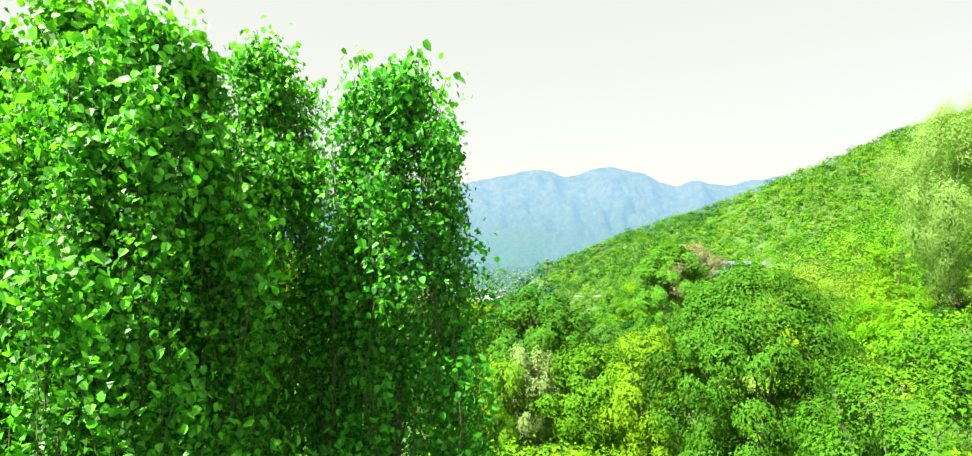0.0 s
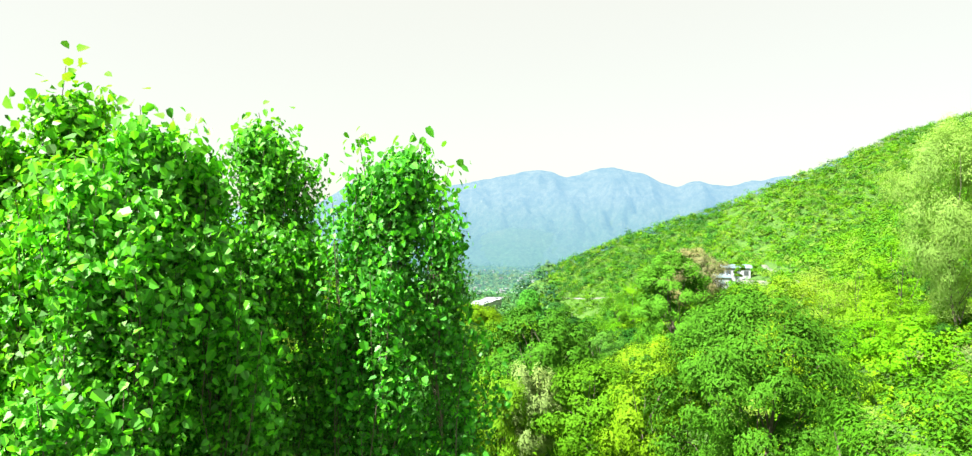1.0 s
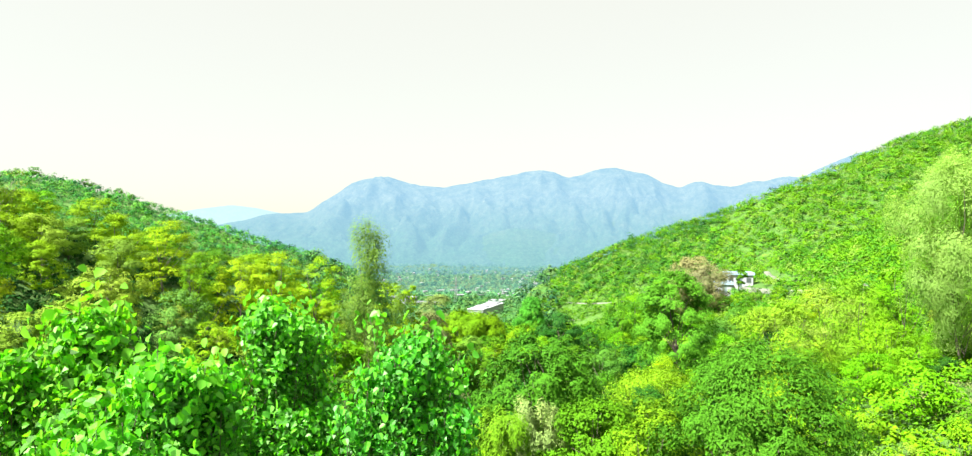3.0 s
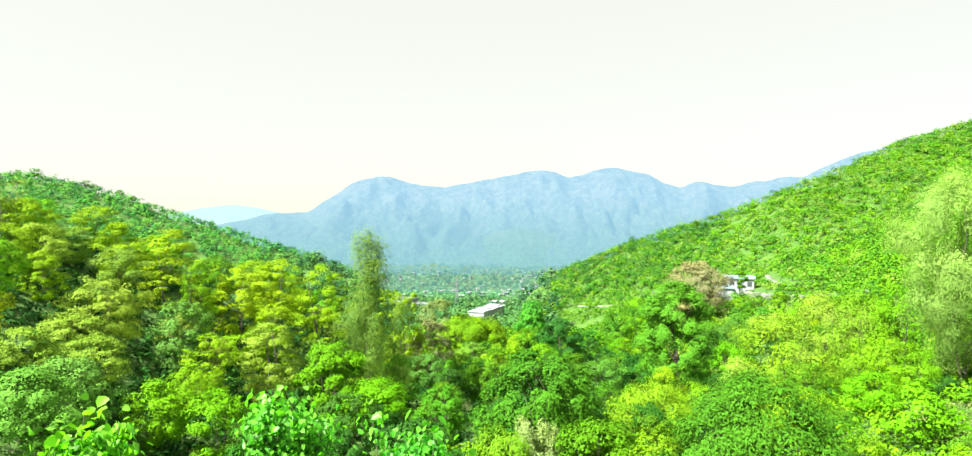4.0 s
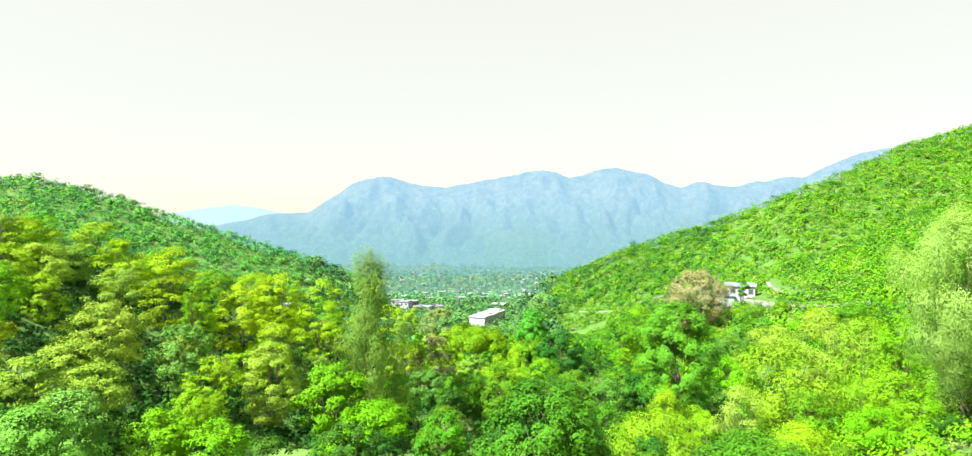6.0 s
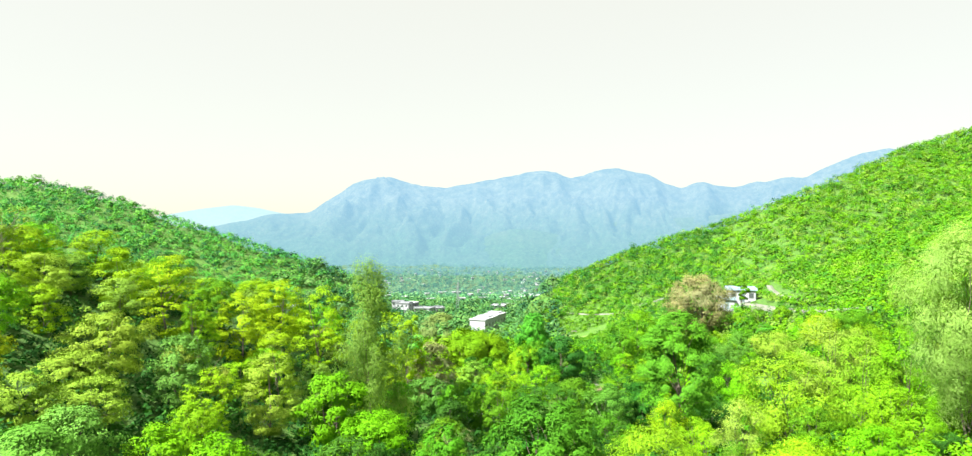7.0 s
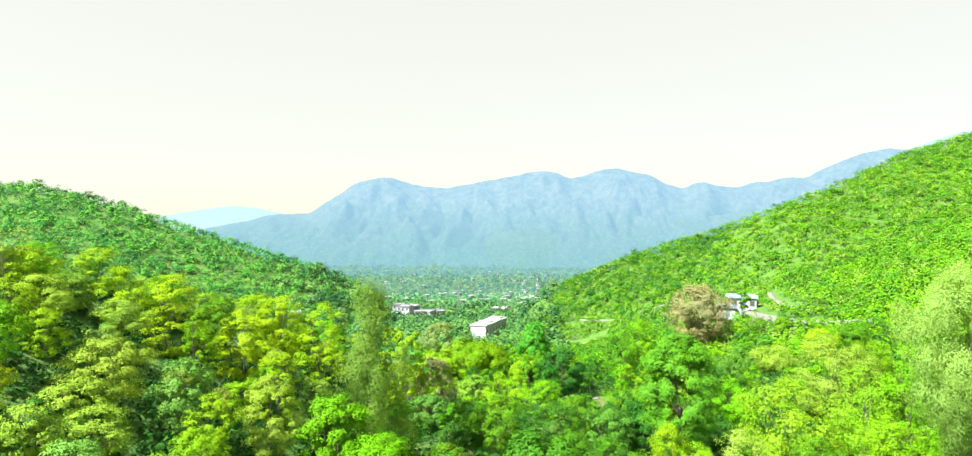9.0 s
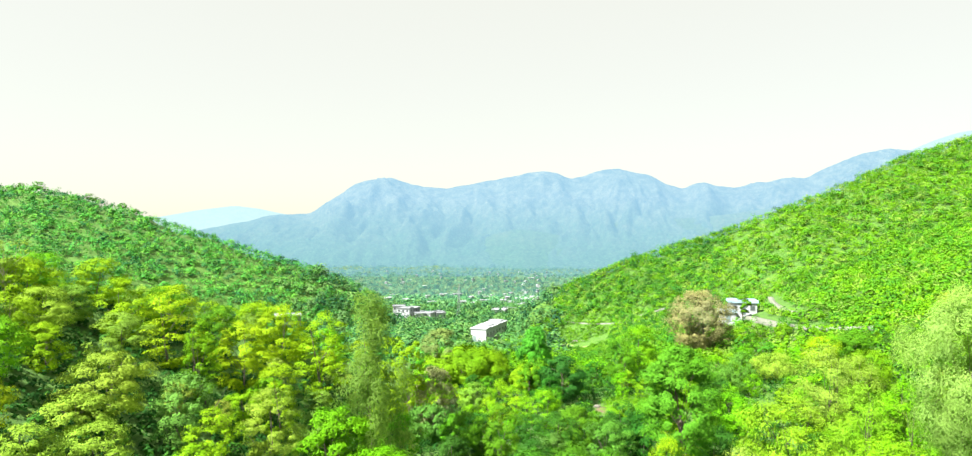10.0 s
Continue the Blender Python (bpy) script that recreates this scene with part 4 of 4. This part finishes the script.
def house(name, wide, deep, storeys, wall, roof, bays, veranda=False, storey=3.1, ends=True):
    """A flat-roofed house at the origin, its front towards -y: walls, roof slab with parapet, windows and doors."""
    base = new(name)
    tall = storey * storeys
    plant_part("wall", [block(0, 0, tall / 2 - 0.6, wide, deep, tall + 1.2)], wall, base)
    slab = [block(0, 0, tall + 0.09, wide + 0.7, deep + 0.7, 0.18)]
    for a, b, sx, sy in ((0, deep / 2 + 0.2, wide + 0.6, 0.18), (0, -deep / 2 - 0.2, wide + 0.6, 0.18), (wide / 2 + 0.2, 0, 0.18, deep + 0.22), (-wide / 2 - 0.2, 0, 0.18, deep + 0.22)):
        slab.append(block(a, b, tall + 0.18 + 0.22, sx, sy, 0.44))
    plant_part("roof", slab, roof, base)
    for st in range(storeys):
        for side in (-1, 1):
            for i in range(bays):
                x = (i + 0.5) / bays * wide - wide / 2
                if st == 0 and side == -1 and i == bays // 2:
                    plant_part("door", [block(x, side * (deep / 2 + 0.03), 1.03, 1.0, 0.08, 2.06)], WOOD, base)
                    continue
                f = plant_part("window", [block(x, side * (deep / 2 + 0.03), storey * st + 0.56 * storey, 1.15, 0.10, 1.25)], CONCRETE, base)
                plant_part("pane", [block(x, side * (deep / 2 + 0.07), storey * st + 0.56 * storey, 0.92, 0.06, 1.02)], GLASS_DARK, f)
        for side in (-1, 1) if ends else ():
            f = plant_part("window", [block(side * (wide / 2 + 0.03), 0, storey * st + 0.56 * storey, 0.10, 1.15, 1.25)], CONCRETE, base)
            plant_part("pane", [block(side * (wide / 2 + 0.07), 0, storey * st + 0.56 * storey, 0.06, 0.92, 1.02)], GLASS_DARK, f)
    if veranda:
        plant_part("veranda_roof", [block(0, -deep / 2 - 1.0, 2.75, wide + 0.6, 2.0, 0.14)], roof, base)
        for i in range(4):
            plant_part("post", [block((i / 3 - 0.5) * wide * 0.96, -deep / 2 - 1.85, 1.0, 0.24, 0.24, 3.4)], wall, base)
    return flat_faced(base)


def stand(ob, x, y, turn, lift=0.0):
    ob.matrix_basis = pose(x, y, float(height(x, y)) + lift, 0, 0, turn)
    return ob


stand(tagged(house("house", 6.0, 4.2, 1, PLASTER, ROOF_BLUE, 3, False, 2.7), "small white hillside house with a pale blue flat roof", "house"), 60.0, 155.5, -12, 0.8)
stand(tagged(house("shed", 3.4, 3.0, 1, PLASTER, ROOF_BLUE, 1, False, 2.2, False), "low white lean-to shed beside the hillside house", "shed"), 55.4, 152.6, -12, 0.6)


def long_building():
    """A long flat-roofed block, its blind end towards -y: side windows, piers and raised roof slabs."""
    base = new("school_building")
    wide, deep, tall = 5.6, 22.0, 4.5
    plant_part("wall", [block(0, 0, tall / 2 - 0.6, wide, deep, tall + 1.2)], PLASTER, base)
    plant_part("roof", [block(0, 0, tall + 0.12, wide + 0.5, deep + 0.5, 0.24)], PLASTER, base)
    for i, (y, n, h) in enumerate(((-8.2, 4.6, 0.15), (-2.6, 4.8, 0.3), (3.2, 5.0, 0.15), (8.4, 4.2, 0.4))):
        plant_part("roof_slab", [block(0.5 * (-1) ** i, y, tall + 0.24 + h / 2, wide - 0.9, n, h)], CONCRETE if i % 2 else PLASTER, base)
    for i in range(7):
        y = (i + 0.5) / 7 * deep - deep / 2
        f = plant_part("window", [block(wide / 2 + 0.03, y, 2.6, 0.12, 1.0, 1.0)], CONCRETE, base)
        plant_part("pane", [block(wide / 2 + 0.08, y, 2.6, 0.08, 0.7, 0.7)], GLASS_DARK, f)
    plant_part("door", [block(-1.4, -deep / 2 - 0.03, 1.05, 1.0, 0.1, 2.1)], WOOD, base)
    return tagged(flat_faced(base), "long whitewashed flat-roofed building at the valley mouth", "building")


stand(long_building(), -0.8, 231, -20, 0.8)
stand(tagged(house("house", 9.0, 5.0, 1, CONCRETE, PLASTER, 3), "low pale building at the foot of the far hill", "building"), -76, 240, 20, 0.8)
for x, y, w, turn, st, wall in ((-53.5, 400, 8, -14, 2, PLASTER), (-40.5, 404, 9, -24, 1, PLASTER), (-47, 418, 7, 30, 1, CONCRETE), (-36, 428, 7, -40, 1, PLASTER), (-64, 446, 8, 5, 2, PLASTER), (-58, 412, 6, -12, 1, PLASTER), (-44, 396, 6, 12, 1, PLASTER), (-50.5, 410, 7, -30, 2, CONCRETE), (-33, 408, 6, 25, 1, PLASTER), (6, 470, 10, -18, 1, CONCRETE), (12, 500, 12, 22, 1, PLASTER)):
    stand(tagged(house("house", w, 7.0, st, wall, CONCRETE if wall is PLASTER else PLASTER, 3), "grey flat-roofed town house among trees", "house", "houses of the valley town"), x, y, turn, 2.2)
town = [house("house", 6.5, 5, 1, PLASTER, PLASTER, 3), house("house", 5.5, 5.5, 2, CONCRETE, PLASTER, 2, storey=2.7), house("house", 8.5, 5, 1, CONCRETE, PLASTER, 4)]
for ob in town:
    tagged(ob, "small white flat-roofed house in the distant town", "house", "houses of the valley town")
for i in range(96):
    y = 600 * math.exp(1.3 * rng.uniform(0, 1) ** 0.8)
    x = y * (rng.uniform(-0.17, 0.11) if i % 3 else rng.uniform(0.035, 0.105))
    proto = town[i % 3]
    ob = proto if i < 3 else copy_thing(proto, Matrix.Identity(4))
    stand(ob, x, y, rng.uniform(-80, 80), 0.6 + y / 1300)


def ribbon(name, points, wide, thick, mat, lift, label, category):
    """A way or a wall that follows the ground through points."""
    p = np.array(points, float)
    t = np.linspace(0, len(p) - 1, 10 * (len(p) - 1) + 1)
    x, y = np.interp(t, np.arange(len(p)), p[:, 0]), np.interp(t, np.arange(len(p)), p[:, 1])
    d = unit(np.stack([np.gradient(x), np.gradient(y)], -1))
    w = wide * (1 + 0.25 * np.array([noise.noise(Vector((a * 0.4, 7, 0))) for a in t * 5]))[:, None] / 2
    side = np.stack([-d[:, 1], d[:, 0]], -1) * w
    z = height(x, y) + lift
    rows = [np.column_stack([x + k * side[:, 0], y + k * side[:, 1], z + h]) for k, h in ((-1, -thick), (-0.85, 0), (0.85, 0), (1, -thick))]
    g = np.stack(rows, 1)
    n, m = g.shape[:2]
    i = np.arange(n * m).reshape(n, m)
    q = np.stack([i[:-1, :-1], i[1:, :-1], i[1:, 1:], i[:-1, 1:]], -1).reshape(-1, 4)
    return tagged(new(name, quads(name, g.reshape(-1, 3), q, mat)), label, category, kind="structure")


ribbon("dirt_road", ROAD, 2.0, 1.0, DIRT, 0.7, "pale dirt road along the foot of the hill", "road")
ribbon("retaining_wall", [(53.2, 150.2), (56.5, 150.0), (60.5, 151.2)], 0.5, 1.2, CONCRETE, 0.6, "low pale retaining wall below the hillside house", "wall")
ribbon("hill_track", TRACK, 1.4, 0.4, DIRT, 0.3, "pale dirt track climbing the hillside", "road")
ribbon("footpath", [(46.5, 201), (49.5, 199), (53, 197.5)], 1.3, 0.6, DIRT, 0.55, "pale dirt path near the brown tree", "path")
ribbon("footpath", [(32, 90), (34.3, 91), (36.5, 89.5)], 0.7, 0.5, DIRT, 0.3, "pale stone footpath between bushes", "path")
ribbon("terrace_wall", [(24.7, 218), (33, 210), (42.6, 203)], 0.35, 0.8, STONE, 0.3, "long dry stone terrace wall", "wall")
ribbon("terrace_wall", [(16, 214), (24, 206), (31, 203)], 0.4, 0.8, STONE, 0.25, "low stone terrace wall above the field", "wall")
ribbon("grass_clearing", [(-18.5, 47.5), (-15.5, 46.5), (-12.5, 47)], 6.0, 0.6, plain("dry_grass", (0.045, 0.125, 0.010), (0.095, 0.195, 0.020), 2.5), 0.4, "small clearing of pale trodden grass", "grass")
ribbon("field_strip", [(24, 205), (27, 200), (30.5, 195)], 3.8, 0.3, plain("field_grass", (0.09, 0.17, 0.03), (0.19, 0.25, 0.07), 0.9), 0.35, "small pale green grass field", "field")

ribbon("bare_soil", [(15.2, 94.5), (17.5, 93), (19.6, 94)], 3.2, 0.5, plain("reddish_soil", (0.05, 0.04, 0.02), (0.10, 0.075, 0.04), 1.8), 0.15, "patch of bare reddish soil between bushes", "soil")


def boulder(x, y, size):
    """A weathered rock, half sunk into the ground."""
    bm = bmesh.new()
    bmesh.ops.create_icosphere(bm, subdivisions=2, radius=size)
    seed = Vector((x, y, 0))
    for v in bm.verts:
        v.co *= 1 + 0.45 * noise.noise(v.co / size * 0.9 + seed)
        v.co.z *= 0.7
    me = bpy.data.meshes.new("boulder")
    bm.to_mesh(me)
    bm.free()
    me.materials.append(STONE_PALE)
    return stand(tagged(new("boulder", me), "pale weathered boulder on bare soil", "rock", "boulders in the valley"), x, y, 0, 0.2 * size)


STONE_PALE = plain("pale_stone", (0.07, 0.07, 0.055), (0.13, 0.125, 0.10), 2.0, relief=0.5)
for x, y, size in ((15.6, 96.4, 0.5), (18.6, 95.6, 0.75), (19.3, 92.6, 0.6), (16.9, 91.4, 0.4), (17.9, 96.8, 0.45), (24.0, 196, 0.9), (26.5, 205, 0.8), (22.0, 201, 1.0)):
    boulder(x, y, size)


def pylon(x, y, tall):
    """A thin lattice mast with two cross arms."""
    base = new("power_pylon")
    legs = [((a * 0.9, b * 0.9, 0), (a * 0.15, b * 0.15, tall)) for a in (-1, 1) for b in (-1, 1)]
    for a, b in legs:
        plant_part("leg", [tube([a, b], [0.09, 0.06], 4)], CONCRETE, base)
    for h, w in ((0.72, 2.2), (0.88, 1.7)):
        plant_part("cross_arm", [tube([(-w, 0, tall * h), (w, 0, tall * h)], [0.08, 0.08], 4)], CONCRETE, base)
    plant_part("brace", [tube([(-0.9 + i * 0.1, -0.9 + i * 0.1, tall * i / 8), (0.9 - (i + 1) * 0.1, -0.9 + (i + 1) * 0.1, tall * (i + 1) / 8)], [0.04, 0.04], 4) for i in range(7)], CONCRETE, base)
    return stand(tagged(base, "thin grey steel power pylon above the town trees", "pylon"), x, y, 20)


pylon(-20.5, 400, 21)
pylon(-31, 620, 24)


# ---- poplars ----
rng = np.random.default_rng(25)
POPLAR_LEAF = quads("leaf", [(0, 0.52, 0), (0.5, 0.30, 0.12), (0.42, -0.22, 0.10), (0, -0.66, -0.08), (-0.42, -0.22, 0.10), (-0.5, 0.30, 0.12)], [(0, 3, 2, 1), (0, 5, 4, 3)], LEAF_GLOSSY)


def poplar(x, y, top, radius, leaders, density=1.0, broad=0.85, colour=(0.080, 0.345, 0.036)):
    """A columnar poplar: upright twigs round a stem, hung with broad rounded leaves."""
    base = new("poplar_tree")
    ground_z = float(height(x, y))
    tall = top - ground_z
    base.matrix_basis = pose(x, y, ground_z - 0.1)
    wood = [tube([(0, 0, -0.4), (0.03, 0.02, tall * 0.35), (-0.04, 0.03, tall * 0.7), (0.02, 0, tall * 0.93)], [0.13, 0.10, 0.06, 0.012], 8)]
    ats, nrms, sizes = [], [], []

    def twig(a, b, count, big):
        t = rng.uniform(0.05, 1.0, count) ** (0.8 if big < 0.9 else 0.55)
        p = a + (b - a) * t[:, None]
        p[:, :2] += np.outer(np.sin(t * 3.0) * 0.04, [1, 1])
        off = unit(rng.normal(size=(count, 3))) * (rng.uniform(0.03, 0.20, count) + 0.14 * rng.uniform(size=count) ** 5)[:, None]
        off[:, 2] *= 0.7
        ats.append(p + off)
        out = np.array([(a[0] + b[0]), (a[1] + b[1]), 0.0])
        nrms.append(unit(0.8 * unit(off) + 0.5 * unit(out) + np.array([0, 0, 0.35]) + 0.75 * rng.normal(size=(count, 3))))
        sizes.append(rng.uniform(0.022, 0.044, count) * (1 + big * t ** 2) * np.where(rng.uniform(size=count) < 0.05, 1.5, 1.0) * broad)
        wood.append(limb(rng, a, b, 0.007, 0.003, 0.0, 3, 3))

    plumes = [(0.0, 0.0, 0.0)]
    for i in range(7):
        a = i * 0.9 + rng.uniform(-0.25, 0.25)
        d = rng.uniform(0.62, 0.9)
        plumes.append((d * math.cos(a), d * math.sin(a), rng.uniform(0.1, 1.05)))
    z = 1.8
    while z < tall - 0.3:
        k = z / tall
        r = radius * (1.0 + 0.85 * min(1.0, (tall - z) / 2.6) ** 1.4) * (0.6 + 0.4 * min(1.0, k / 0.5))
        fine = z > tall - 4.3
        ox, oy, drop = plumes[int(rng.integers(8))]
        if z > tall - drop - 0.35:
            ox, oy, drop = plumes[int(rng.integers(8))]
        if z > tall - drop - 0.35:
            ox, oy, drop = plumes[0]
        a = rng.uniform(0, 2 * math.pi)
        taper = min(1.0, 0.3 + 0.6 * (tall - drop - z))
        rr = 0.39 * r * taper * rng.uniform(0.25, 1.05)
        rise = rng.uniform(0.6, 1.1)
        foot = np.array([r * ox + 0.2 * rr * math.cos(a), r * oy + 0.2 * rr * math.sin(a), z - 0.25])
        tip = np.array([r * ox + rr * math.cos(a), r * oy + rr * math.sin(a), min(z + rise, tall - drop - 0.5 * (rr / radius) ** 2)])
        twig(foot, tip, int((250 if fine else 150) * density), 0.6 if fine else 1.9)
        z += 0.020 if fine else 0.075
    for ox, oy, drop in plumes * 2:
        tip = np.array([radius * (ox + rng.uniform(-0.2, 0.2)), radius * (oy + rng.uniform(-0.2, 0.2)), tall - drop + rng.uniform(-0.15, 0.14)])
        twig(tip * np.array([0.9, 0.9, 1]) - np.array([0, 0, 0.8]), tip, 46, 0.85)
    body = len(ats)
    for lx, ly, lz in leaders:
        twig(np.array([lx * 0.7, ly * 0.7, tall + lz - 1.0]), np.array([lx, ly, tall + lz]), 70, 1.0)
    for at, nrm, size in zip(ats[body:], nrms[body:], sizes[body:]):
        for p, d, w in zip(at, nrm, size):
            leaf = new("leaf", POPLAR_LEAF)
            leaf.parent = base
            # Yellowed: light through the top leaves is put into their colour.
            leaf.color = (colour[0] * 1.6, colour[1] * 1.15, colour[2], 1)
            turn = Vector(d).to_track_quat("Z", "Y").to_matrix().to_4x4() @ pose(0, 0, 0, 0, 0, rng.uniform(-60, 60))
            leaf.matrix_basis = Matrix.Translation(p) @ turn @ Matrix.Diagonal((w, w, w, 1))
    at, nrm, size = np.concatenate(ats[:body]), np.concatenate(nrms[:body]), np.concatenate(sizes[:body])
    n = len(at)
    t = rng.normal(size=(n, 3)) * 0.6 + np.array([0, 0, -1.0])
    t = unit(t - nrm * np.sum(t * nrm, -1, keepdims=True))
    s = np.cross(nrm, t)
    w, dip = size[:, None], nrm * size[:, None]
    v = np.stack([at - t * w * 0.52, at - t * w * 0.30 + s * w * 0.50 + dip * 0.12, at + t * w * 0.22 + s * w * 0.42 + dip * 0.10, at + t * w * 0.66 - dip * 0.08,
                  at + t * w * 0.22 - s * w * 0.42 + dip * 0.10, at - t * w * 0.30 - s * w * 0.50 + dip * 0.12], 1).reshape(-1, 3)
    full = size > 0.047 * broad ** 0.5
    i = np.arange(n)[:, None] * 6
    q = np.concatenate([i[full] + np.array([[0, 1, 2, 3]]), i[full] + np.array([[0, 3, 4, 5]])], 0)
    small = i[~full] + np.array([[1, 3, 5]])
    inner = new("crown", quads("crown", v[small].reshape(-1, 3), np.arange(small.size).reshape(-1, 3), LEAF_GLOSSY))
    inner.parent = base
    # Darkened: shade inside the crown is put into these leaves.
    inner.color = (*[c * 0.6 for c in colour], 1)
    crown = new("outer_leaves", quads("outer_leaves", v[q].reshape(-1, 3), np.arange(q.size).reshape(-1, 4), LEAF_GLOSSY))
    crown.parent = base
    # Lightened against the inner leaves, as sun on the outside would.
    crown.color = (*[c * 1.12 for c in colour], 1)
    plant_part("trunk", wood, BARK, base)
    return tagged(base, "tall columnar poplar with glossy rounded bright green leaves", "tree", "poplars beside the camera")


# SUNNY puts yellow sunlight into the colour of the near left poplar.
SUNNY = (0.108, 0.365, 0.026)
poplar(-3.10, 4.75, 13.72, 0.50, [(0.03, -0.05, 0.32), (0.2, 0.1, 0.15), (-0.2, 0.0, 0.1), (0.1, 0.1, 0.2)], 0.95, 0.98, SUNNY)
poplar(-2.35, 4.35, 13.47, 0.46, [(0.06, -0.1, 0.2), (-0.15, 0, 0.1), (0.3, 0.1, 0.05), (0.18, 0.1, 0.15)], 0.95, 0.95, (0.098, 0.38, 0.034))
poplar(-2.08, 5.85, 13.66, 0.45, [(0, 0, 0.25), (0.2, 0, 0.2), (-0.15, 0.1, 0.15), (0.3, 0, 0.05)], 1.0, 0.85, (0.086, 0.36, 0.036))
poplar(-0.76, 5.60, 13.44, 0.42, [(-0.42, 0.25, 0.24), (0.0, 0.1, 0.12), (0.2, -0.1, 0.2), (0.42, -0.1, -0.05)])
poplar(-4.10, 4.70, 13.00, 0.55, [(0.1, 0, 0.2)], 0.6, 1.1)
poplar(-3.40, 6.40, 12.85, 0.60, [(0.1, 0, 0.2)], 0.6)
